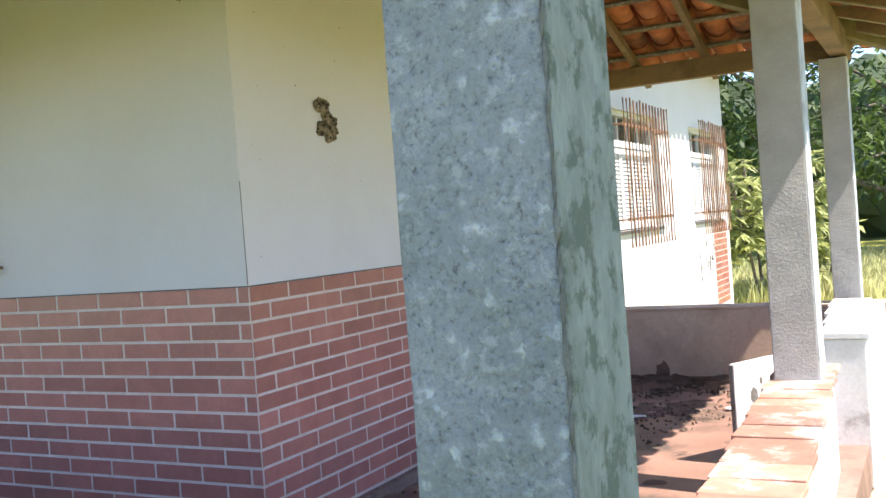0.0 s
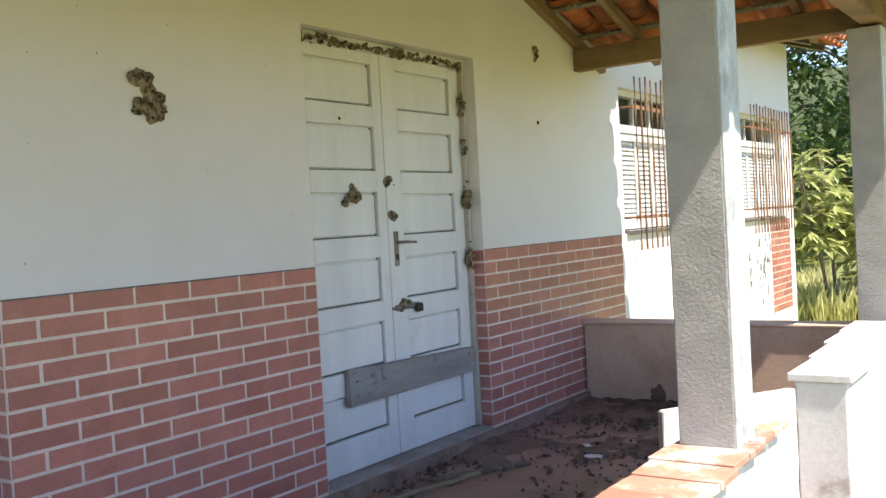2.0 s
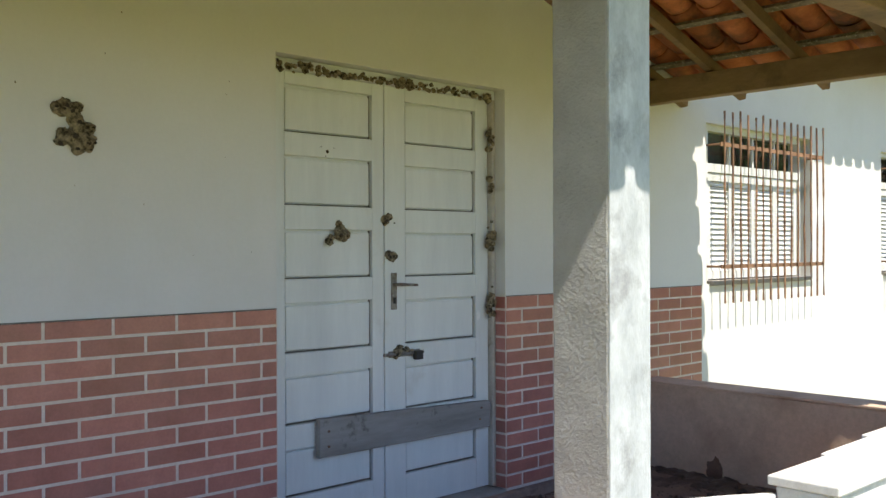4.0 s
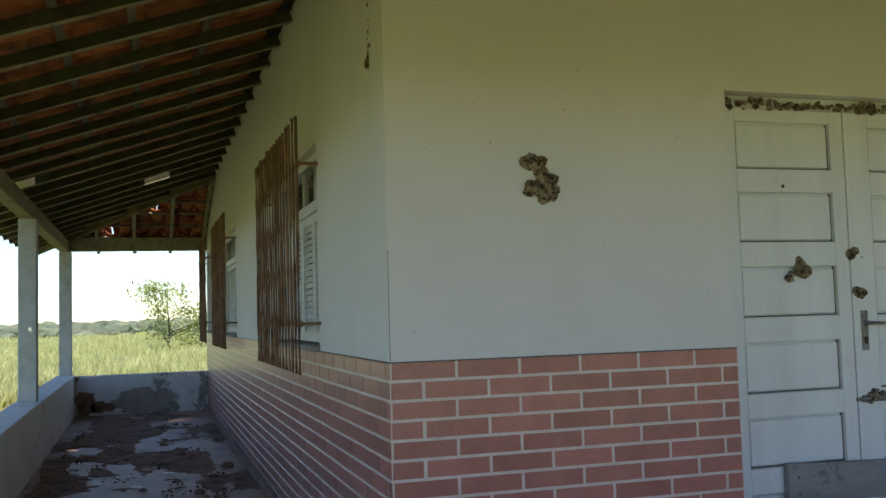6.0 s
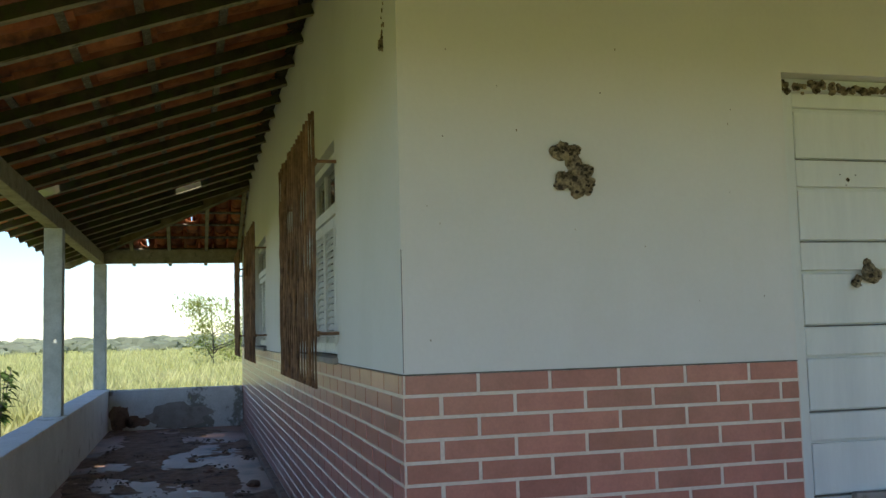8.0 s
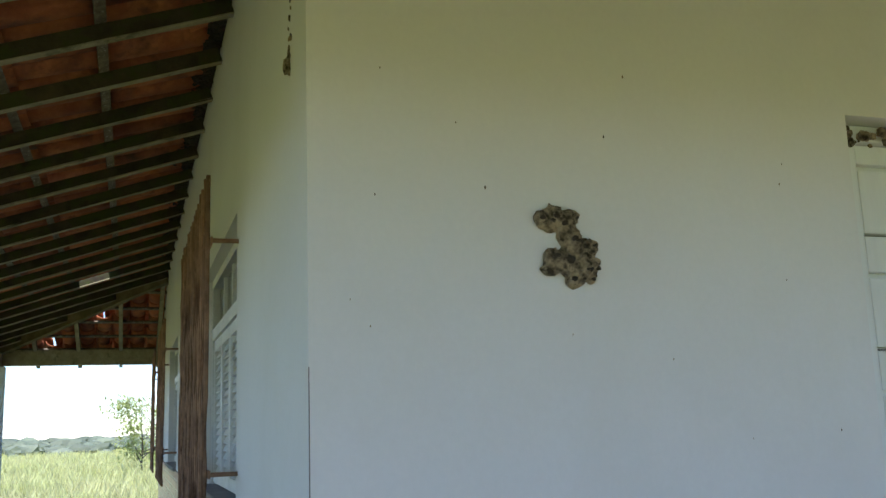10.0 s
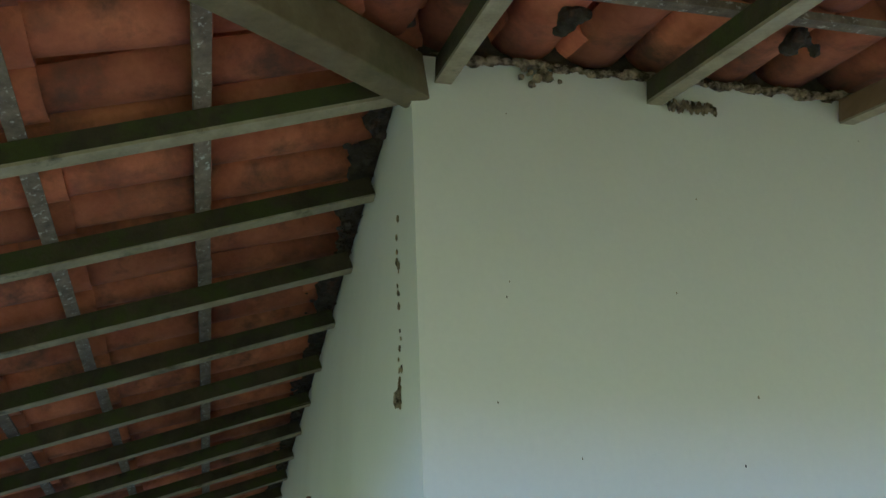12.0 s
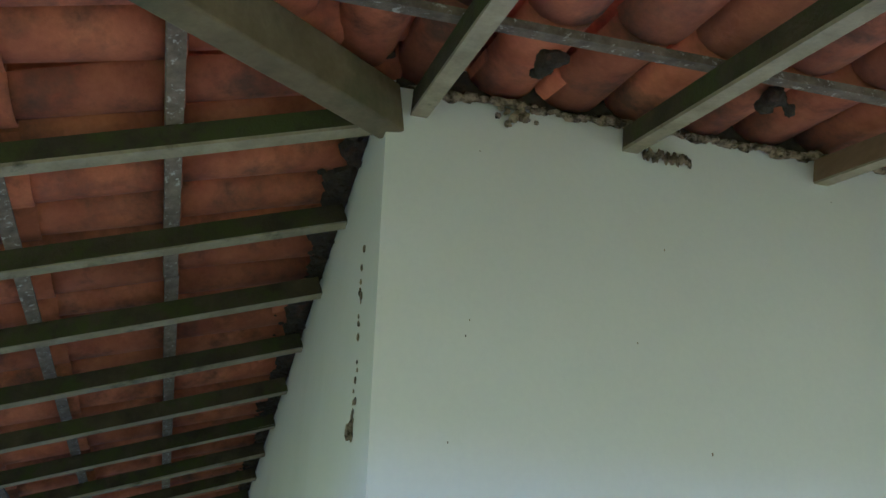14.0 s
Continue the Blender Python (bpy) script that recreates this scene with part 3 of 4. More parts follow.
def tile_mesh(name, up, seg=7, length=0.56):
    """A clay barrel tile along -y (down the slope), hollow towards +z, or towards -z if up is false."""
    bm = bmesh.new()
    rows = []
    for y, w in ((0.0, 0.093), (-length, 0.078)):
        ring = []
        for t in (0.0, 0.013):
            ring.append([bm.verts.new(((w - t) * math.cos(a), y, -(w - t) * 0.72 * math.sin(a) + w * 0.72)) for a in [math.pi * k / seg for k in range(seg + 1)]])
        rows.append(ring)
    (ao, ai), (bo, bi) = rows
    for k in range(seg):
        bm.faces.new((ao[k], ao[k + 1], bo[k + 1], bo[k]))
        bm.faces.new((ai[k + 1], ai[k], bi[k], bi[k + 1]))
        bm.faces.new((bo[k], bo[k + 1], bi[k + 1], bi[k]))
        bm.faces.new((ao[k + 1], ao[k], ai[k], ai[k + 1]))
    if not up:
        for v in bm.verts:
            v.co.z = -v.co.z
        bmesh.ops.reverse_faces(bm, faces=list(bm.faces))
    bmesh.ops.recalc_face_normals(bm, faces=list(bm.faces))
    for f in bm.faces:
        f.smooth = True
    return bm


CHANNEL = mesh_of("roof_tile", tile_mesh("roof_tile", True), M_TILE)
COVER_BM = tile_mesh("cover", False, 5)


def roof(name, label, frame_m, lo, hi, inside, rafters, near, holes=(), wood=M_WOOD, rows=ROWS, reach=REACH, batten_d=(0.492, 0.905, 1.265, 1.66, 2.04, 2.33)):
    """A lean-to roof slope. In its own frame x runs along the wall and -y is downhill; inside(x, d) says if a spot d metres out
    belongs to the slope; near(x) picks the stretch whose tiles are single pieces."""
    rng = random.Random(len(name) * 7 + 3)
    r = empty(name, label, "roof", frame_m, kind="structure")
    fall = pose(0, 0, 0, PITCH)
    for x in rafters:
        ds = [d / 40 for d in range(0, int(reach * 40) + 1) if inside(x, d / 40)]
        if len(ds) < 6:
            continue
        a, b = min(ds), max(ds)
        bm = boxes((x - 0.022, x + 0.022, -b * NORM, -a * NORM, 0, 0.066))
        for v in bm.verts:
            v.co.x += rng.uniform(-0.004, 0.004)
            v.co.z += rng.uniform(-0.003, 0.003)
        bmesh.ops.transform(bm, matrix=pose(0, 0, RAFT_Z, PITCH), verts=bm.verts)
        # farther front rafters: brown wood, with golden floor bounce in the colour
        raft = part("rafter", bm, M_BEAM if name == "roof_front" and x > 1.2 else wood, r)
        # pale strip under each rafter puts floor bounce light into the colour
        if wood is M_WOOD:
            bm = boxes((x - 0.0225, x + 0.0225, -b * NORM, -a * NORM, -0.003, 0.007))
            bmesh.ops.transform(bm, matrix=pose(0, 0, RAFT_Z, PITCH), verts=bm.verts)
            part("pale_lit_edge", bm, M_BLEACHED_LIT, raft, "bleached lower edge, with floor bounce light in its colour")
    for d in batten_d:
        xs = [lo + i * 0.05 for i in range(int((hi - lo) / 0.05) + 1) if inside(lo + i * 0.05, d)]
        if not xs:
            continue
        bm = bmesh.new()
        a = xs[0]
        while a < xs[-1] - 0.1:
            b = min(a + rng.uniform(2.2, 3.4), xs[-1])
            w = rng.uniform(-0.008, 0.008)
            box(bm, a, b, -d * NORM - 0.022 + w, -d * NORM + 0.022 + w, 0.067, 0.086)
            a = b + 0.004
        bmesh.ops.transform(bm, matrix=pose(0, 0, RAFT_Z, PITCH), verts=bm.verts)
        part("batten", bm, M_BATTEN, r)
    n = int((hi - lo) / 0.2)
    rest, covers = bmesh.new(), bmesh.new()
    singles = 0
    tile_tmp = bpy.data.meshes.new("tmp")
    COVER_BM.to_mesh(tile_tmp)
    for i in range(n + 1):
        x = lo + i * 0.2
        for d in rows:
            mid = d + 0.25
            if not any(inside(x + o, max(mid, 0.0)) for o in (0, 0.24, -0.24)) or any(abs(x - hx) < 0.11 and d + 0.1 < hd < d + 0.5 for hx, hd in holes):
                continue
            jig = pose(x + rng.uniform(-0.008, 0.008), -d * NORM, 0.088 + rng.uniform(0, 0.006), -2.2 + rng.uniform(-0.6, 0.6), rng.uniform(-3, 3), rng.uniform(-1.8, 1.8))
            m = pose(0, 0, RAFT_Z, PITCH) @ jig @ Matrix.Diagonal((1, 1.13 if -0.1 < d < 0 else 1, 1, 1))
            if near(x) and singles < 300:
                piece("roof_tile", CHANNEL, m, r)
                singles += 1
            else:
                was = len(rest.verts)
                rest.from_mesh(CHANNEL)
                rest.verts.ensure_lookup_table()
                bmesh.ops.transform(rest, matrix=m, verts=rest.verts[was:])
            was = len(covers.verts)
            covers.from_mesh(tile_tmp)
            covers.verts.ensure_lookup_table()
            bmesh.ops.transform(covers, matrix=m @ pose(0.1, 0, 0.155), verts=covers.verts[was:])
    for nm, b in (("roof_tile_rest", rest), ("cover_tile", covers)):
        if len(b.verts):
            tagged(part(nm, b, M_TILE, r), kind="stuff")
        else:
            b.free()
    return r


HIP_Y, WEST = 2.25, -8.75
roof("roof_side", "red clay tile lean-to roof on mossy rafters with missing tiles", pose(0, 0, 0), -11.2, 2.5,
     lambda x, d: x < d + 0.02 and x > WEST - d, [-0.085 - 0.54 * k for k in range(21)], lambda x: -7.6 < x < 0.9,
     holes=((-7.6, 0.8), (-5.4, 1.75)))
roof("roof_front", "red clay tile lean-to roof over the front veranda", pose(0, 0, 0, 0, 0, 90), -2.5, 4.8,
     lambda x, d: x > -d - 0.02 and x < HIP_Y + d + 0.02, [0.085 + 0.597 * k for k in range(8)] + [-0.55, -1.1], lambda x: True, batten_d=(0.46, 0.86, 1.23, 1.62, 2.0, 2.3))
roof("roof_end", "red clay tile hip slope at the end of the front veranda", pose(0, HIP_Y, 0, 0, 0, 180), -2.5, 0.1,
     lambda x, d: -x < d + 0.05, [-0.03, -0.45, -0.98, -1.5], lambda x: True, rows=ROWS[1:], wood=M_BEAM)
roof("roof_west", "red clay tile hip slope at the end of the side veranda", pose(WEST, 0, 0, 0, 0, -90), -0.1, 2.5,
     lambda x, d: x < d + 0.05, [0.05, 0.5, 1.0, 1.5], lambda x: False, rows=ROWS[1:],
     holes=((0.7, 1.17), (1.3, 1.8)))


def hip(name, a, b, label):
    """A diagonal hip beam from the wall corner out to the eave corner."""
    a, b = Vector(a), Vector(b)
    L = (b - a).length
    bm = worn_box((-0.04, 0.04, 0, L, -0.005, 0.13), 0.3, 0.003, 0.006, 3)
    q = (b - a).to_track_quat("Y", "Z").to_matrix().to_4x4()
    bmesh.ops.transform(bm, matrix=Matrix.Translation(a) @ q, verts=bm.verts)
    return structure(name, bm, M_HIP, label, "beam")


def at(d):
    return RAFT_Z - SLOPE * d - 0.055


hip("hip_beam", (-0.02, 0.02, at(0)), (2.42, -2.42, at(2.42)), "thick mossy hip beam running out from the house corner")
hip("hip_beam_end", (0.0, HIP_Y, at(0)), (2.4, HIP_Y + 2.4, at(2.4)), "brown wooden hip beam over the end of the veranda")
hip("hip_beam_west", (WEST, 0, at(0)), (WEST - 2.4, -2.4, at(2.4)), "mossy hip beam at the far veranda corner")
# ridge tiles over the hips
def hip_tiles(name, a, b):
    a, b = Vector(a), Vector(b)
    L = (b - a).length
    q = (a - b).to_track_quat("Y", "Z").to_matrix().to_4x4()
    bm = bmesh.new()
    tmp = bpy.data.meshes.new("tmp")
    COVER_BM.to_mesh(tmp)
    for k in range(int(L / 0.4)):
        was = len(bm.verts)
        bm.from_mesh(tmp)
        bm.verts.ensure_lookup_table()
        bmesh.ops.transform(bm, matrix=Matrix.Translation(a + (b - a) * (k * 0.4 / L) + Vector((0, 0, 0.33))) @ q @ Matrix.Diagonal((2.3, 1, 1.5, 1)), verts=bm.verts[was:])
    return structure(name, bm, M_TILE, "red clay ridge tiles along the hip", "roof")


hip_tiles("hip_tiles", (-0.5, 0.5, RAFT_Z + 0.15), (2.42, -2.42, at(2.42)))
hip_tiles("hip_tiles_end", (-0.4, HIP_Y - 0.4, RAFT_Z + 0.13), (2.4, HIP_Y + 2.4, at(2.4)))
hip_tiles("hip_tiles_west", (WEST, 0, RAFT_Z), (WEST - 2.4, -2.4, at(2.4)))

# main roof: plain slopes over the house, with an eave past the veranda
roof("roof_main", "red clay tile eave of the house beyond the veranda", pose(0, 0, 0.0, 0, 0, 90), 4.4, 10.2, lambda x, d: True,
     [4.75 + 0.6 * k for k in range(9)], lambda x: False, reach=0.52, rows=(-0.4, 0.04), batten_d=(0.07, 0.4))
bm = bmesh.new()
ridge = [bm.verts.new(p) for p in ((-0.25, 0.25, 3.35), (-0.25, END_Y + 0.4, 3.35), (END_X, END_Y + 0.4, 3.35), (END_X, 0.25, 3.35), (-4.5, 4.5, 4.7), (-6.2, 5.2, 4.7))]
for f in ((0, 1, 5, 4), (1, 2, 5), (2, 3, 5), (3, 0, 4), (3, 4, 5)):
    bm.faces.new([ridge[i] for i in f])
structure("roof_top", bm, M_TILE, "upper slopes of the red clay tile roof", "roof")

# mortar line and mud where tiles meet the wall
bm = bmesh.new()
joint = random.Random(4)
for i in range(170):
    y = 0.06 + i * 0.0148
    lump(bm, (0.014 + joint.uniform(-.006, .012), y, 3.128 + 0.014 * noise.noise((y * 9, 0, 0))), joint.uniform(0.006, 0.02), i, (0.7, 1.4, 0.8))
tagged(part("mortar_joint", bm, M_MUD, None, "rough mortar and mud along the wall top under the tiles"), "", "mortar", "", "stuff")


bm = bmesh.new()
dirt = random.Random(61)
for i in range(600):
    x = -0.1 - 8.5 * (i / 600)
    d = 0.01 + abs(dirt.gauss(0, 0.045))
    lump(bm, (x + dirt.uniform(-0.03, 0.03), -d, 3.138 - SLOPE * d + dirt.uniform(-0.006, 0.02)), dirt.uniform(0.003, 0.013), i, (1.6, 1.3, 0.5))
# ragged black skin: dirt plus the deep eave shade in one colour
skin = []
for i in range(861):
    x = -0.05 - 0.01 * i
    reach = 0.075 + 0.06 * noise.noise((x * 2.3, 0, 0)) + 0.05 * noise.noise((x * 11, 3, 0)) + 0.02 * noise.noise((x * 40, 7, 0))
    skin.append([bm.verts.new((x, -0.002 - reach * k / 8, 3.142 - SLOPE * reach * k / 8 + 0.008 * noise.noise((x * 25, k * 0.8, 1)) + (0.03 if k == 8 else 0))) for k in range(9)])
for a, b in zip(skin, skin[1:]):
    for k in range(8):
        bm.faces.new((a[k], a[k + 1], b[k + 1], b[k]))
tagged(part("dirt_and_eave_shade", bm, M_SOOT_SHADE, None, "black dirt and old nests along the wall top, with eave shade painted in"), "", "dirt", "", "stuff")

# black strip on the wall paints the shade in the gaps below the tiles
structure("joint_shade", worn_box((0.0, 0.006, 0.02, 4.25, 3.136, 3.226), 0.06, 0.003, 0.002, 14), M_SOOT_SHADE, "black strip painting the shaded gap between the wall top and the tiles", "wall joint")

# ---- mud nests and crusts ----
def nest(name, centre, spots, label, normal="x", group="mud nests"):
    bm = bmesh.new()
    spots = [(u * 0.84, v * 0.84, r * 0.76) for u, v, r in spots]
    for k, (u, v, r) in enumerate(spots):
        off = (0.25 * r, u, v) if normal == "x" else (u, -0.25 * r, v)
        lump(bm, off, r, k * 3.7 + centre[1] * 11, (0.75, 1, 1) if normal == "x" else (1, 0.75, 1))
    ob = one_skin(part(name, bm, M_MUD), 0.005)
    ob.location = centre
    hr = random.Random(int(centre[1] * 1000))
    # black lumps on the surface stand in for the shaded cell openings
    for k in range(len(spots)):
        u, v, r = spots[k]
        hole = bmesh.new()
        lump(hole, (r * 0.9, u + hr.uniform(-0.4, 0.4) * r, v + hr.uniform(-0.5, 0.3) * r), r * 0.27, k, (0.5, 1.2, 0.9))
        part("cell_shade", hole, M_SOOT_SHADE, ob, "dark lump painting the shade of a nest entrance")
    return tagged(ob, label, "nest", group)


def one_skin(ob, voxel):
    """Melts overlapping clods into one crumbly body."""
    mod = ob.modifiers.new("skin", "REMESH")
    mod.mode, mod.voxel_size = "VOXEL", voxel
    me = bpy.data.meshes.new_from_object(ob.evaluated_get(bpy.context.evaluated_depsgraph_get()))
    ob.modifiers.clear()
    for v in me.vertices:
        v.co += noise.noise_vector(v.co * 70) * 0.006
    whole = bmesh.new()
    whole.from_mesh(me)
    left, islands = set(whole.verts), []
    while left:
        todo, got = [left.pop()], []
        while todo:
            v = todo.pop()
            got.append(v)
            for e in v.link_edges:
                w = e.other_vert(v)
                if w in left:
                    left.remove(w)
                    todo.append(w)
        islands.append(got)
    islands.sort(key=len)
    for got in islands[:-1]:
        bmesh.ops.delete(whole, geom=got, context="VERTS")
    whole.to_mesh(me)
    whole.free()
    ob.data = me
    return ob


rng = random.Random(5)
nest("mud_nest", (0.0, 0.635, 1.765), [(-0.075, 0.075, 0.034), (-0.035, 0.095, 0.034), (-0.05, 0.065, 0.03), (0.0, 0.075, 0.036), (0.03, 0.085, 0.022), (0.005, 0.03, 0.04), (0.02, 0.0, 0.04), (0.07, -0.005, 0.036),
                                      (-0.05, -0.035, 0.034), (-0.055, -0.065, 0.034), (-0.01, -0.05, 0.044), (0.045, -0.06, 0.044), (0.08, -0.055, 0.03), (0.02, -0.095, 0.034), (0.07, -0.09, 0.024)], "brown lumpy mud wasp nest on the cream wall")
nest("mud_nest", (-0.105, 1.944, 1.385), [(0.0, 0.0, 0.05), (0.03, -0.01, 0.04), (-0.07, -0.045, 0.03), (-0.01, 0.05, 0.026), (-0.06, -0.02, 0.02)], "brown mud wasp nest on the white door")
nest("mud_nest", (-0.105, 2.245, 1.45), [(-0.03, 0.0, 0.035), (0.0, 0.02, 0.028), (0.04, -0.01, 0.02)], "small brown mud nest on the door edge")
nest("mud_nest", (-0.105, 2.258, 1.272), [(-0.02, 0.01, 0.03), (0.01, 0.0, 0.035), (0.035, 0.0, 0.02)], "small brown mud nest above the lock")
nest("mud_nest", (-0.1, 2.31, 0.79), [(-0.03, 0.0, 0.034), (0.0, 0.03, 0.03), (0.05, 0.015, 0.028), (0.1, 0.0, 0.026)], "brown mud nest caked on the bolt")
nest("mud_nest", (0.0, 3.72, 2.28), [(0.0, 0.03, 0.028), (0.02, -0.02, 0.03), (0.0, -0.06, 0.02), (0.05, 0.02, 0.016)], "small dark mud nest on the cream wall")
nest("mud_nest", (0.0, 3.72, 1.83), [(0.0, 0.0, 0.016), (0.03, 0.02, 0.014), (-0.02, -0.02, 0.01)], "remnant of a mud nest on the wall")
nest("mud_nest", (-0.1, 1.83, 1.78), [(0, 0, 0.012), (0.05, -0.02, 0.014), (0.09, 0.0, 0.012), (0.03, -0.05, 0.012)], "remnant of a mud nest on the door panel")
bm = bmesh.new()
for k in range(150):
    y = 1.53 + 1.4 * k / 149 + rng.uniform(-0.01, 0.01)
    thick = 0.7 + 0.6 * noise.noise((y * 5, 0, 0))
    lump(bm, (-0.075 + rng.uniform(0, 0.05), y, 2.135 - rng.uniform(0, 0.04) * thick), rng.uniform(0.008, 0.022) * thick, k)
tagged(part("mud_crust", bm, M_MUD, None, "crust of old mud nests along the door head"), "", "nest", "", "stuff")
bm = bmesh.new()
for k in range(60):
    z = rng.choice((1.9, 1.9, 1.36, 1.36, 1.36, 0.98, rng.uniform(0.9, 2.1)))
    lump(bm, (-0.075 + rng.uniform(-0.01, 0.02), 2.945 + rng.uniform(-0.02, 0.02), z + rng.gauss(0, 0.03)), rng.uniform(0.006, 0.02), k * 2.1)
tagged(part("mud_crust", bm, M_MUD, None, "bits of mud nest on the door hinges"), "", "nest", "", "stuff")
bm = bmesh.new()
for k in range(22):
    z = 2.24 + 0.5 * (k / 21) ** 1.3 + rng.gauss(0, 0.02)
    lump(bm, (-0.225 + rng.gauss(0, 0.014), -0.003, z), rng.uniform(0.003, 0.008), k, (0.6, 0.6, 1.8))
lump(bm, (-0.24, -0.006, 2.27), 0.017, 3, (0.7, 0.7, 1.5))
tagged(part("mud_streak", bm, M_MUD, None, "vertical streak of old mud tubes on the side wall"), "", "nest", "", "stuff")
bm = bmesh.new()
for k in range(18):
    lump(bm, (0.012, rng.choice((0.34, 0.36, 0.38)) + rng.gauss(0, 0.03), 3.1 + rng.gauss(0, 0.02)), rng.uniform(0.005, 0.014), k)
for k in range(16):
    lump(bm, (0.012, 0.72 + 0.009 * k, 3.055 - rng.uniform(0, 0.02)), 0.012, k, (0.7, 0.5, 1.4))
tagged(part("mud_crust", bm, M_MUD, None, "mud nests under the roof tiles at the wall top"), "", "nest", "", "stuff")
for x, y, z, n in ((0.3, 0.31, 3.045, 4), (0.36, 0.91, 3.03, 4), (0.1, -0.06, 3.2, 5)):
    bm = bmesh.new()
    for k in range(n * 3):
        lump(bm, (rng.gauss(0, 0.022), rng.gauss(0, 0.022), rng.gauss(-0.01, 0.02)), rng.uniform(0.01, 0.022), k + y * 9)
    ob = one_skin(part("mud_nest", bm, M_SOOT_SHADE), 0.007)
    ob.location = (x, y, z)
    tagged(ob, "dark mud nest hanging under the roof tiles", "nest", "mud nests")

# ---- loose things ----
bm = worn_box((-0.018, 0.018, 0, 1.13, 0, 0.18), 0.06, 0.003, 0.005, 12)
for v in bm.verts:
    v.co.z = v.co.z * (1 - 0.22 * v.co.y / 1.13) + 0.0
plank = part("nailed_board", bm, M_BOARD)
plank.location = (-0.078, 1.795, 0.352)
tagged(plank, "rough grey weathered board nailed across the door", "board")
for y, z in ((0.05, 0.05), (0.05, 0.12), (1.05, 0.05), (1.06, 0.11)):
    bm = bmesh.new()
    tube(bm, [(0.017, y, z), (0.022, y, z)], 0.006, 6)
    part("nail", bm, M_RUST, plank)

bm = worn_box((0, 0.62, -0.018, 0.018, 0, 0.5), 0.07, 0.004, 0.005, 8)
for v in bm.verts:
    v.co.z *= 1 + 0.05 * v.co.x / 0.62
leaning = part("loose_panel", bm, M_PLASTER)
leaning.matrix_world = pose(1.53, 1.76, FLOOR_Z, 0, 0, 53)
for u, w, r in ((0.12, 0.33, 0.03), (0.2, 0.3, 0.022), (0.17, 0.4, 0.014), (0.1, 0.12, 0.03), (0.32, 0.36, 0.012)):
    bm = bmesh.new()
    lump(bm, (u, -0.0185, w), r, u * 40, (0.8, 0.1, 1.3))
    part("chip", bm, M_GROOVE, leaning, "dark chip in the whitewash")
part("end_edge", worn_box((-0.004, 0.001, -0.015, 0.015, 0.004, 0.494), 0.06, 0.001, 0.001, 9), M_BOARD, leaning, "darker grey end edge")
tagged(leaning, "white peeling panel standing on edge inside the veranda", "panel")


def flakes(name, label, spots, n, size, mat, seed, thick=0.012):
    rg = random.Random(seed)
    bm = bmesh.new()
    for k in range(n):
        cx, cy, sx, sy = rg.choice(spots)
        x, y = rg.gauss(cx, sx), rg.gauss(cy, sy)
        if not ((-10.6 < x < 1.8 and -1.76 < y < -0.04) or (0.03 < x < 1.82 and -1.7 < y < 4.18)):
            continue
        s = rg.uniform(*size)
        m = pose(x, y, FLOOR_Z + 0.004 + s * 0.1, rg.uniform(-25, 25), rg.uniform(-25, 25), rg.uniform(0, 360))
        c = [bm.verts.new(m @ Vector((s * math.cos(a) * rg.uniform(0.5, 1), s * 0.6 * math.sin(a) * rg.uniform(0.5, 1), 0))) for a in (0, 1.1, 2.2, 3.3, 4.4, 5.4)]
        top = bm.verts.new(m @ Vector((0, 0, thick * rg.uniform(0.6, 1.6))))
        for i in range(6):
            bm.faces.new((c[i], c[(i + 1) % 6], top))
        bm.faces.new(list(reversed(c)))
    return tagged(part(name, bm, mat, None, label), "", "debris", "", "stuff")


rg = random.Random(23)
flakes("floor_litter", "dark soil, bark and dead leaves strewn on the floor",
       [(rg.uniform(0.1, 1.5), 4.2 - abs(rg.gauss(0, 0.5)), rg.uniform(0.03, 0.12), rg.uniform(0.03, 0.1)) for k in range(30)] + [(0.14, rg.uniform(0.6, 4), 0.07, 0.2) for k in range(12)] + [(rg.uniform(0.3, 1.5), rg.uniform(2.0, 3.8), 0.15, 0.15) for k in range(14)],
       1300, (0.004, 0.03), M_LITTER, 1)
flakes("floor_litter", "dirt and broken tile bits on the side veranda floor",
       [(rg.uniform(-9.5, -2.0), rg.uniform(-1.7, -0.1), rg.uniform(0.05, 0.25), rg.uniform(0.02, 0.09)) for k in range(46)],
       800, (0.004, 0.03), M_LITTER, 2, 0.008)
bm = bmesh.new()
rg = random.Random(8)
for k in range(130):
    x = rg.uniform(0.05, 1.7)
    lump(bm, (x, 4.2 - abs(rg.gauss(0, 0.12)), FLOOR_Z + 0.005), rg.uniform(0.02, 0.06), k, (1.2, 1, 0.5))
tagged(part("soil_heap", bm, M_LITTER, None, "low heap of dark soil along the end wall"), "", "debris", "", "stuff")
bm = bmesh.new()
NX, NY = 70, 190
cells = []
for i in range(NX + 1):
    row = []
    for j in range(NY + 1):
        x, y = 0.053 + 1.77 * i / NX, -1.6 + 5.8 * j / NY
        drift = 0.028 * max(0.0, (y - 1.2) / 3.0) + 0.018 * max(0.0, 1 - x / 0.35) - 0.006
        h = 0.034 * noise.noise((x * 2.6, y * 1.9, 0)) + 0.016 * noise.noise((x * 8, y * 7, 5)) + 0.006 * noise.noise((x * 26, y * 26, 2))
        row.append(bm.verts.new((x, y, FLOOR_Z - 0.014 + drift + h)))
    cells.append(row)
for i in range(NX):
    for j in range(NY):
        bm.faces.new((cells[i][j], cells[i + 1][j], cells[i + 1][j + 1], cells[i][j + 1]))
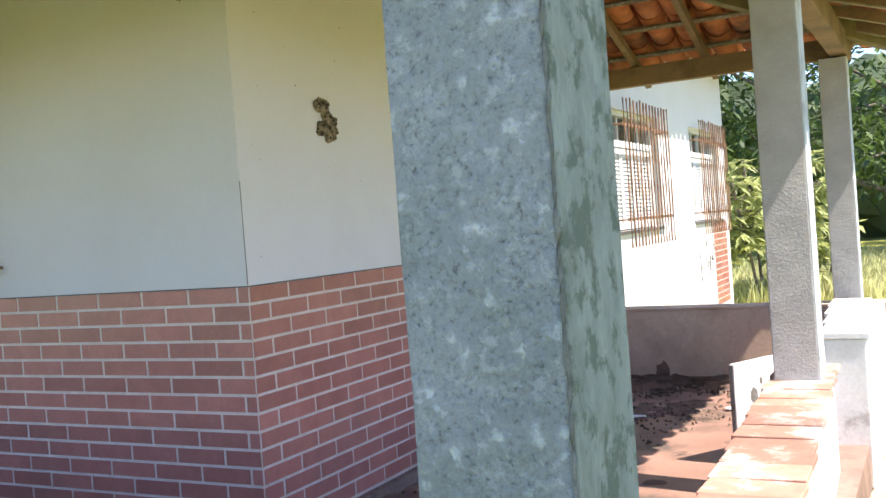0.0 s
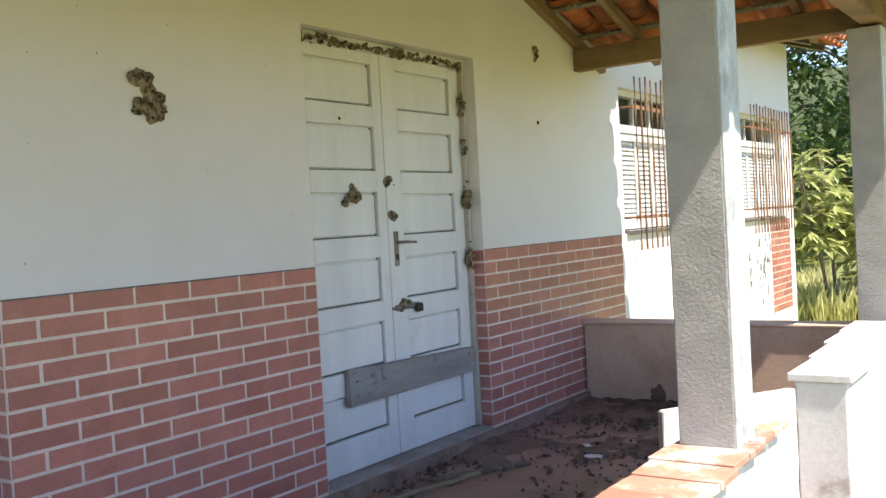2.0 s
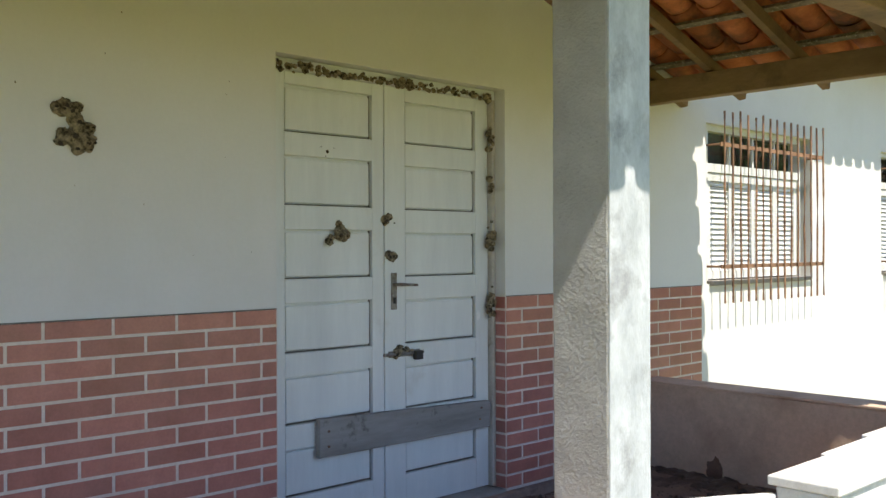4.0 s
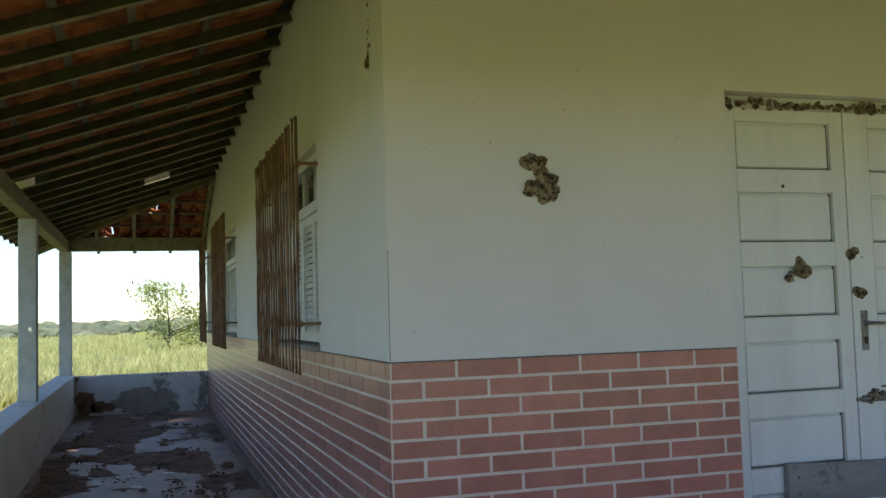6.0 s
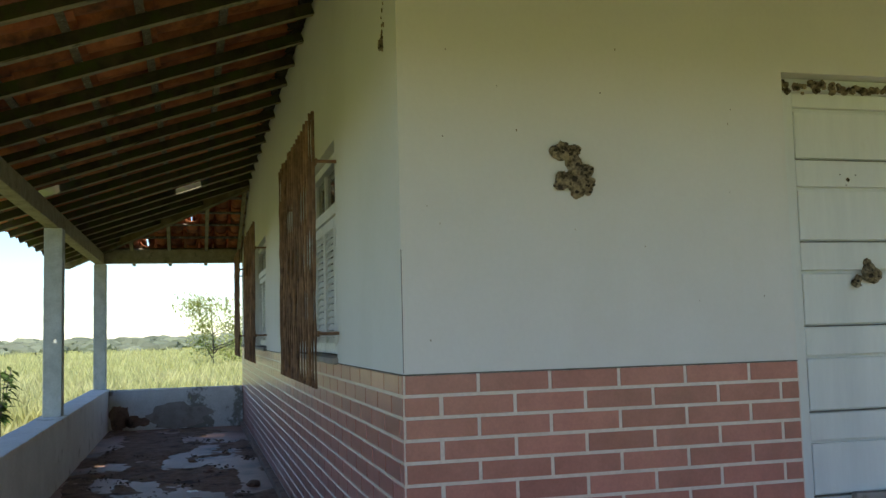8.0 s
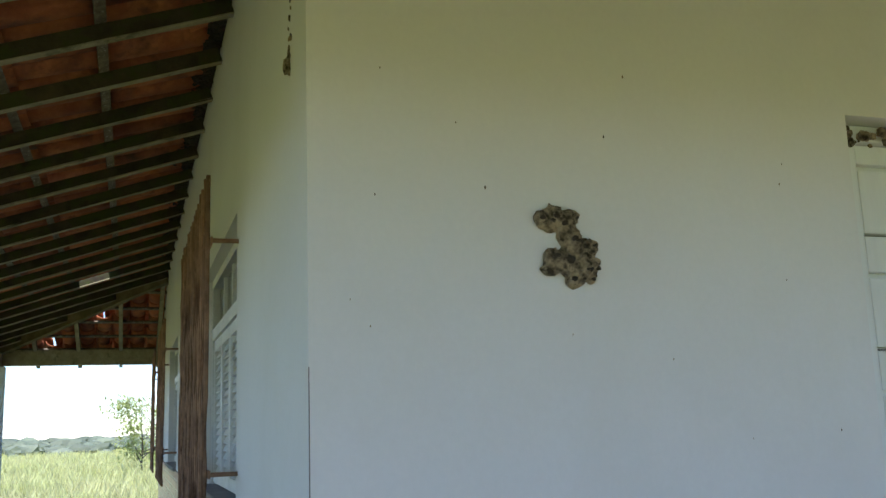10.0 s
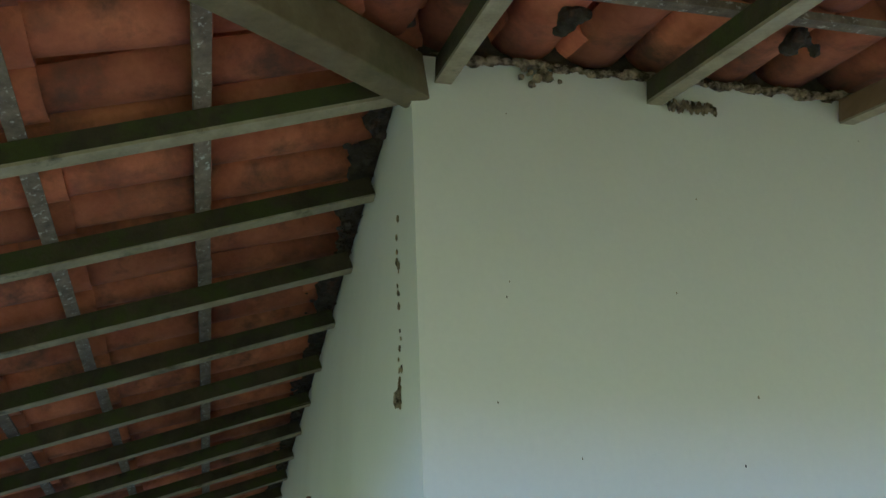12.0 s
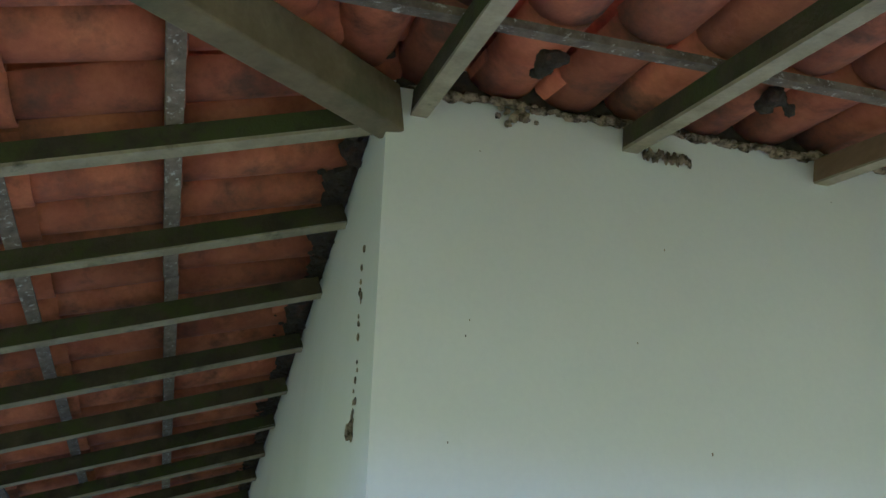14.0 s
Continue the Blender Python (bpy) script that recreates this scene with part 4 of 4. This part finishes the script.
tagged(part("soil_patch", bm, M_SOIL, None, "uneven layer of brown soil drifted over the floor"), "", "debris", "", "stuff")
bm = bmesh.new()
for k in range(46):
    x0, z0 = rg.uniform(8.1, 9.2), rg.uniform(0.15, 0.85)
    h, w = rg.uniform(0.02, 0.13), rg.uniform(0.006, 0.025)
    vs = [bm.verts.new((0.003, x0 + w * rg.uniform(-1, 1), z0 + h * s)) for s in (0, 0.4, 1)] + [bm.verts.new((0.003, x0 + w * rg.uniform(1.2, 2.4), z0 + h * s)) for s in (0.9, 0.5, 0.1)]
    bm.faces.new(vs)
tagged(part("peeled_paint", bm, M_GROOVE, None, "dark scars where paint has peeled from the wall"), "", "wall damage", "", "stuff")
bm = bmesh.new()
for k in range(24):
    lump(bm, (0.001, rg.uniform(0.05, 1.5), rg.uniform(1.15, 3.0)), rg.uniform(0.0013, 0.003), k, (0.5, 0.8, 1.7))
tagged(part("wall_specks", bm, M_MUD, None, "tiny dark specks and scuffs on the painted wall"), "", "wall damage", "", "stuff")
for x, y, s in ((-5.1, -0.2, 0.06), (-4.6, -0.35, 0.04), (-6.0, -0.55, 0.045), (-4.2, -0.9, 0.03), (-5.9, -1.05, 0.035), (-6.9, -0.7, 0.04), (-4.35, -0.16, 0.04), (-3.9, -0.5, 0.045)):
    bm = bmesh.new()
    lump(bm, (0, 0, s * 0.22), s, x * 3, (1.3, 0.9, 0.5))
    lump(bm, (s * 0.7, s * 0.3, s * 0.15), s * 0.6, x * 5, (1.2, 1, 0.5))
    ob = one_skin(part("clod", bm, M_SOIL), 0.008)
    ob.location = (x, y, FLOOR_Z)
    tagged(ob, "dark crumbly clod lying on the veranda floor", "rubble", "rubble on the floor")
bm = bmesh.new()
NX, NY = 330, 64
sheet = [[bm.verts.new((-10.6 + 9.6 * i / NX, -1.79 + 1.78 * j / NY,
                        FLOOR_Z + 0.001 + 0.022 * noise.noise((-10.6 + 9.6 * i / NX, 2.3 * (-1.79 + 1.78 * j / NY), 1.7)) + 0.013 * noise.noise((1.9 * 9.6 * i / NX, 4.6 * 1.78 * j / NY, 4.1)) + 0.006 * noise.noise((90.0 * i / NX, 24.0 * j / NY, 9))))
          for j in range(NY + 1)] for i in range(NX + 1)]
for i in range(NX):
    for j in range(NY):
        bm.faces.new((sheet[i][j], sheet[i + 1][j], sheet[i + 1][j + 1], sheet[i][j + 1]))
tagged(part("soil_patch", bm, M_SOIL, None, "dark soil drifted in broad patches over the side veranda floor"), "", "debris", "", "stuff")
for x, y, turn in ((0.75, 2.75, 20), (1.25, 3.05, 70), (0.62, 2.95, 130), (-4.6, -1.25, 15), (-4.3, -0.95, 60), (-3.7, -0.85, 80), (-4.9, -0.7, 110)):
    bm = worn_box((-0.045, 0.045, -0.02, 0.02, 0, 0.006), 0.02, 0.006, 0.002, 30)
    scrap = part("paint_flake", bm, M_WHITE)
    scrap.matrix_world = pose(x, y, FLOOR_Z + 0.012, 4, 3, turn)
    tagged(scrap, "small white flake of paint lying on the dirt", "litter", "paint flakes")
bm = worn_box((0, 0.9, -0.012, 0.012, 0, 0.014), 0.08, 0.008, 0.003, 8)
twig = part("dry_stick", bm, M_BLEACHED_LIT)
twig.matrix_world = pose(0.16, 1.35, FLOOR_Z + 0.015, 0, 0, 76)
tagged(twig, "thin pale dry stick on the floor by the door", "stick")
bm = worn_box((0, 0.55, -0.03, 0.03, 0, 0.02), 0.08, 0.006, 0.004, 10)
stick = part("broken_lath", bm, M_BATTEN)
stick.matrix_world = pose(0.22, 2.05, FLOOR_Z, 0, 0, 62)
tagged(stick, "broken grey lath lying on the floor by the door", "lath")


# ---- plants ----
def leaf_blade(bm, base, direction, length, width, droop=0.3):
    d = Vector(direction).normalized()
    side = d.cross(Vector((0, 0, 1)))
    side = side.normalized() if side.length > 0.01 else Vector((1, 0, 0))
    b = Vector(base)
    m = b + d * length * 0.5 + Vector((0, 0, -droop * length * 0.15))
    e = b + d * length + Vector((0, 0, -droop * length * 0.6))
    v = [bm.verts.new(p) for p in (b, m + side * width, e, m - side * width, m - Vector((0, 0, width * 0.35)))]
    bm.faces.new((v[0], v[1], v[4]))
    bm.faces.new((v[1], v[2], v[4]))
    bm.faces.new((v[2], v[3], v[4]))
    bm.faces.new((v[3], v[0], v[4]))


def tree(height, spread, leaves, size, seed, label, mat=M_LEAF, base=0.35, name="tree"):
    """A tapered trunk with limbs, and a crown of leaf clumps set along the limbs."""
    rg = random.Random(seed)
    t = empty(name, label, "tree")
    wood, crown = bmesh.new(), bmesh.new()
    tips = []
    pts = [Vector((rg.uniform(-1, 1) * 0.03 * height * k / 5, rg.uniform(-1, 1) * 0.03 * height * k / 5, height * 0.8 * k / 5)) for k in range(6)]
    tube(wood, pts, [0.03 * height * (1 - k / 6.5) * 0.6 for k in range(6)])
    for k in range(13):
        f = base + (1 - base) * rg.random()
        p = pts[min(5, int(f * 5))].lerp(pts[min(5, int(f * 5) + 1)], f * 5 - int(f * 5))
        a = k * 2.4 + rg.uniform(-0.4, 0.4)
        reach = spread * (1.1 - 0.5 * f) * rg.uniform(0.6, 1.1)
        q = [p, p + Vector((math.cos(a) * reach * 0.5, math.sin(a) * reach * 0.5, height * 0.08)), p + Vector((math.cos(a) * reach, math.sin(a) * reach, height * rg.uniform(0.05, 0.2)))]
        tube(wood, q, [0.009 * height * (1.2 - f), 0.006 * height * (1.2 - f), 0.002 * height], 6)
        tips += [q[1].lerp(q[2], s) for s in (0.2, 0.6, 1.0)]
    tips.append(pts[-1] + Vector((0, 0, height * 0.1)))
    for k in range(leaves):
        c = rg.choice(tips)
        o = Vector((rg.gauss(0, 1), rg.gauss(0, 1), rg.gauss(0, 0.7))) * spread * 0.17
        leaf_blade(crown, c + o, (rg.gauss(0, 1), rg.gauss(0, 1), rg.gauss(-0.2, 0.6)), size * rg.uniform(0.7, 1.4), size * 0.28, 0.4)
    part("trunk", wood, M_BARK, t, smooth=True)
    part("crown", crown, mat, t)
    return t


def stand(t, x, y, turn=0, scale=1.0):
    t.matrix_world = pose(x, y, GROUND_Z - 0.05, 0, 0, turn) @ Matrix.Diagonal((scale, scale, scale, 1))
    return t


big = stand(tree(8.5, 3.2, 5200, 0.2, 11, "tall dark green tree behind the house", base=0.12), 2.2, 19)
for x, y, turn, s in ((5.2, 21, 70, 1.1), (8.6, 22, 160, 1.0), (-1.2, 23, 220, 1.15), (12, 20, 300, 0.95), (4.0, 26, 30, 1.3), (-4.5, 25, 110, 1.2)):
    m = pose(x, y, GROUND_Z - 0.05, 0, 0, turn)
    c = copy_thing(big, m)
    c.scale = (s, s, s)
# unseen tree, added out of view to keep sun off the corner column
stand(tree(7.4, 1.3, 9000, 0.24, 77, "slender unseen tree added to shade the veranda corner", base=0.6), 5.3, -2.75)
field_tree = stand(tree(3.4, 1.7, 2200, 0.16, 21, "round green tree standing alone in the field", mat=M_LEAF_PALE, base=0.2), -37, 0.1)
stand(tree(1.8, 1.1, 1100, 0.13, 22, "low pale bush in the dry field", mat=M_LEAF_PALE, base=0.1, name="bush"), -36, 1.35)

# papaya-like plant by the far house corner
def broad_plant(height, seed, label, stems, leaf=1.0):
    rg = random.Random(seed)
    t = empty("broad_leaf_plant", label, "plant")
    stem, leaves = bmesh.new(), bmesh.new()
    for s in range(stems):
        a = s * 2.1
        foot = Vector((math.cos(a) * 0.15, math.sin(a) * 0.15, 0))
        head = foot + Vector((math.cos(a) * 0.22 * height, math.sin(a) * 0.22 * height, height * rg.uniform(0.75, 1.0)))
        tube(stem, [foot, foot.lerp(head, 0.5) + Vector((0.03, 0, 0)), head], [0.022, 0.018, 0.012], 6)
        for k in range(26):
            b = a + k * 2.4
            up = rg.uniform(-0.1, 0.6)
            root = foot.lerp(head, rg.uniform(0.45, 1.0))
            tip = root + Vector((math.cos(b), math.sin(b), up)) * rg.uniform(0.15, 0.34) * leaf
            tube(stem, [root, tip], 0.005, 4)
            for j in range(7):
                c = b + (j - 3) * 0.55
                leaf_blade(leaves, tip, (math.cos(c), math.sin(c), rg.uniform(-0.9, 0.9)), rg.uniform(0.15, 0.26) * leaf, 0.045 * leaf, 0.6)
    part("stem", stem, M_BARK, t)
    part("foliage", leaves, M_LEAF_PALE, t, "large pale lobed leaves")
    return t


stand(broad_plant(2.2, 4, "tall broad-leaved plant with pale sunlit leaves", 6), 0.3, 10.9)
stand(broad_plant(1.2, 6, "low broad-leaved weed by the house corner", 3), 0.75, 11.8)
stand(broad_plant(0.5, 9, "small pale weed beside the front parapet", 4, 0.35), 2.8, 2.5)
stand(broad_plant(0.45, 10, "small pale weed beside the front parapet", 4, 0.35), 2.62, 1.75)
for h, seed, x, y in ((0.4, 11, 2.55, 0.9), (0.35, 12, 2.9, 1.5), (0.42, 13, 2.75, 3.3), (0.5, 15, 2.5, 4.1)):
    stand(broad_plant(h, seed, "small pale weed growing in the sandy soil", 4, 0.32), x, y)
t = empty("side_weed", "dark leafy weed reaching above the side parapet", "plant")
rg = random.Random(14)
stem, leaves = bmesh.new(), bmesh.new()
for s in range(3):
    pts = [Vector((0.1 * s, 0, 0)), Vector((0.1 * s + 0.05, 0.02, 0.6)), Vector((0.25 - 0.3 * s, 0.05, 1.25))]
    tube(stem, pts, [0.012, 0.009, 0.004], 5)
    for k in range(34):
        p = pts[1].lerp(pts[2], k / 34) if k > 8 else pts[0].lerp(pts[1], k / 9)
        leaf_blade(leaves, p, (rg.gauss(0, 1), rg.gauss(0, 1), rg.uniform(-0.5, 0.6)), rg.uniform(0.1, 0.18), 0.03, 0.7)
part("stem", stem, M_BARK, t)
part("foliage", leaves, M_LEAF, t)
stand(t, -7.2, -2.55)

# meadow grass and far woods
def grass(name, label, count, place, height, width, seed, mat=M_GRASS):
    rg = random.Random(seed)
    verts, faces = [], []
    for k in range(count):
        x, y = place(rg)
        for b in range(4):
            a = rg.uniform(0, 6.28)
            h = height * rg.uniform(0.5, 1.25)
            lean = rg.uniform(0.1, 0.5) * h
            bx, by = x + rg.gauss(0, width * 4), y + rg.gauss(0, width * 4)
            n = len(verts)
            sx, sy = -math.sin(a) * width, math.cos(a) * width
            verts += [(bx - sx, by - sy, GROUND_Z - 0.06), (bx + sx, by + sy, GROUND_Z - 0.06),
                      (bx + math.cos(a) * lean * 0.4 + sx * 0.7, by + math.sin(a) * lean * 0.4 + sy * 0.7, GROUND_Z + h * 0.6),
                      (bx + math.cos(a) * lean, by + math.sin(a) * lean, GROUND_Z + h)]
            faces += [(n, n + 1, n + 2), (n, n + 2, n + 3)]
    me = bpy.data.meshes.new(name)
    me.from_pydata(verts, [], faces)
    me.materials.append(mat)
    return tagged(new(name, me), label, "grass", "", "stuff")


def west_field(rg):
    r = 12 + 75 * rg.random() ** 1.7
    a = radians(rg.uniform(155, 205))
    return 1 + r * math.cos(a), -1 + r * math.sin(a)


def near_west(rg):
    return rg.uniform(-22, 0.5), rg.uniform(-8, -2.35)


def east_side(rg):
    return rg.uniform(-1.0, 9), rg.uniform(10.2, 20)


grass("meadow_grass", "tall dry yellow-green grass across the field", 26000, west_field, 0.55, 0.012, 31)
grass("meadow_grass", "dry grass beside the side veranda", 12000, near_west, 0.4, 0.007, 32)
grass("meadow_grass", "green grass and weeds beyond the house", 7000, east_side, 0.4, 0.009, 33)
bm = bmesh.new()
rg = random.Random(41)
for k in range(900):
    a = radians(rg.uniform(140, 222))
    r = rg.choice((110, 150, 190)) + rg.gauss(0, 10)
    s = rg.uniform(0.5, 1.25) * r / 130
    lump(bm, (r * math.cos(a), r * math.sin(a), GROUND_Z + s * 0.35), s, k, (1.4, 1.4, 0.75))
tagged(part("far_woods", bm, M_HAZY, None, "low line of far trees along the horizon, haze put into their colour"), "", "trees", "", "stuff")
bm = bmesh.new()
for k in range(260):
    a = radians(rg.uniform(35, 120))
    r = rg.uniform(34, 55)
    s = rg.uniform(1.5, 3.5)
    lump(bm, (r * math.cos(a), r * math.sin(a), GROUND_Z + rg.uniform(0.5, 5.0)), s, k, (1.1, 1.1, 0.9))
tagged(part("far_woods", bm, M_FARWOOD, None, "dense dark green thicket beyond the trees"), "", "trees", "", "stuff")

# ---- pieces of the setting: brick dado and paving tiles ----
BL, BH, STEP, COURSE = 0.2495, 0.0622, 0.2625, 0.0744


def brick_mesh(length):
    bm = boxes((0, length, -0.0025, 0.0, 0, BH))
    bmesh.ops.bevel(bm, geom=[e for e in bm.edges if all(v.co.y < -0.001 for v in e.verts)], offset=0.0012, segments=1, affect="EDGES")
    return mesh_of("brick", bm, M_BRICK)


BRICKS = {}


def brick_run(parent, m, a, b, start, near, z_low=FLOOR_Z):
    """Courses of thin bricks from a to b along x of the frame m, outside towards -y; start is where full bricks of the first course begin."""
    rest = bmesh.new()
    row = 0
    z = BRICK_TOP - BH
    while z > z_low:
        x = start - (STEP / 2 if row % 2 else 0)
        while x > a:
            x -= STEP
        while x < b:
            u0, u1 = max(x, a), min(x + BL, b)
            if u1 - u0 > 0.02:
                key = round(u1 - u0, 2)
                if key not in BRICKS:
                    BRICKS[key] = brick_mesh(key)
                mm = m @ pose(u0, -0.004, z)
                if near((u0 + u1) / 2):
                    piece("brick", BRICKS[key], mm, parent)
                else:
                    was = len(rest.verts)
                    rest.from_mesh(BRICKS[key])
                    rest.verts.ensure_lookup_table()
                    bmesh.ops.transform(rest, matrix=mm, verts=rest.verts[was:])
            x += STEP
        row += 1
        z -= COURSE
    if len(rest.verts):
        tagged(part("brick_rest", rest, M_BRICK, parent), kind="stuff")
    else:
        rest.free()


FRONT = pose(0, 0, 0, 0, 0, 90)
dado = structure("dado_front", boxes((0.0, 0.004, 0.0, 1.522, GROUND_Z, BRICK_TOP)), M_MORTAR, "brick-red tiled dado with pale joints on the front wall", "dado")
part("backing", boxes((0.0, 0.004, 2.982, 4.95, GROUND_Z, BRICK_TOP)), M_MORTAR, dado)
part("backing", boxes((0.0, 0.004, 8.95, END_Y, GROUND_Z, BRICK_TOP)), M_MORTAR, dado)
brick_run(dado, FRONT, 0.0, 1.52, 0.004, lambda x: True)
brick_run(dado, FRONT, 2.982, 4.95, 3.250, lambda x: True)
brick_run(dado, FRONT, 8.95, END_Y, 8.95, lambda x: True)
# dark strip above the bricks paints the shadow line of a ledge
part("ledge_shade", boxes((0.0, 0.0045, 0.0, 1.52, BRICK_TOP + 0.0005, BRICK_TOP + 0.0055), (0.0, 0.0045, 2.985, 4.95, BRICK_TOP + 0.0005, BRICK_TOP + 0.0055)), M_GROOVE, dado, "thin dark strip painting the ledge shadow above the bricks")
part("corner_crack", boxes((-0.002, 0.0006, -0.0006, 0.0015, 1.06, 1.48)), M_GROOVE, dado, "thin dark crack along the wall corner")
# returns of the dado into the door opening
reveal = structure("dado_reveal", boxes((-0.07, 0.0, 2.978, 2.982, 0.022, BRICK_TOP)), M_MORTAR, "brick-red tiled door reveal with pale joints", "dado")
brick_run(reveal, pose(-0.068, 2.982, 0), 0.0, 0.072, 0.0, lambda x: True, 0.0)
side = structure("dado_side", boxes((END_X, 0.0, -0.004, 0.0, GROUND_Z, BRICK_TOP)), M_MORTAR, "brick-red tiled dado with pale joints on the side wall", "dado")
# same painted shadow line along the side wall
part("ledge_shade", boxes((END_X, 0.0, -0.0045, 0.0, BRICK_TOP + 0.0005, BRICK_TOP + 0.0055)), M_GROOVE, side, "thin dark strip painting the ledge shadow above the bricks")
brick_run(side, pose(0, 0, 0), END_X, 0.0, -0.048, lambda x: x > -4.6)

paver = mesh_of("paving_tile", soft_box((-0.132, 0.132, -0.079, 0.079, 0, 0.022), 0.003), M_PAVER)
rg = random.Random(17)
y = -2.08
while y < 1.7:
    piece("paving_tile", paver, pose(2.075 + skewed(y) + rg.uniform(-0.006, 0.006), y, FRONT_TOP - 0.0235 + rg.uniform(0, 0.009), rg.uniform(-1.1, 1.1), rg.uniform(-0.8, 0.8), rg.uniform(-2.2, 2.2)), parapet_front)
    y += 0.165
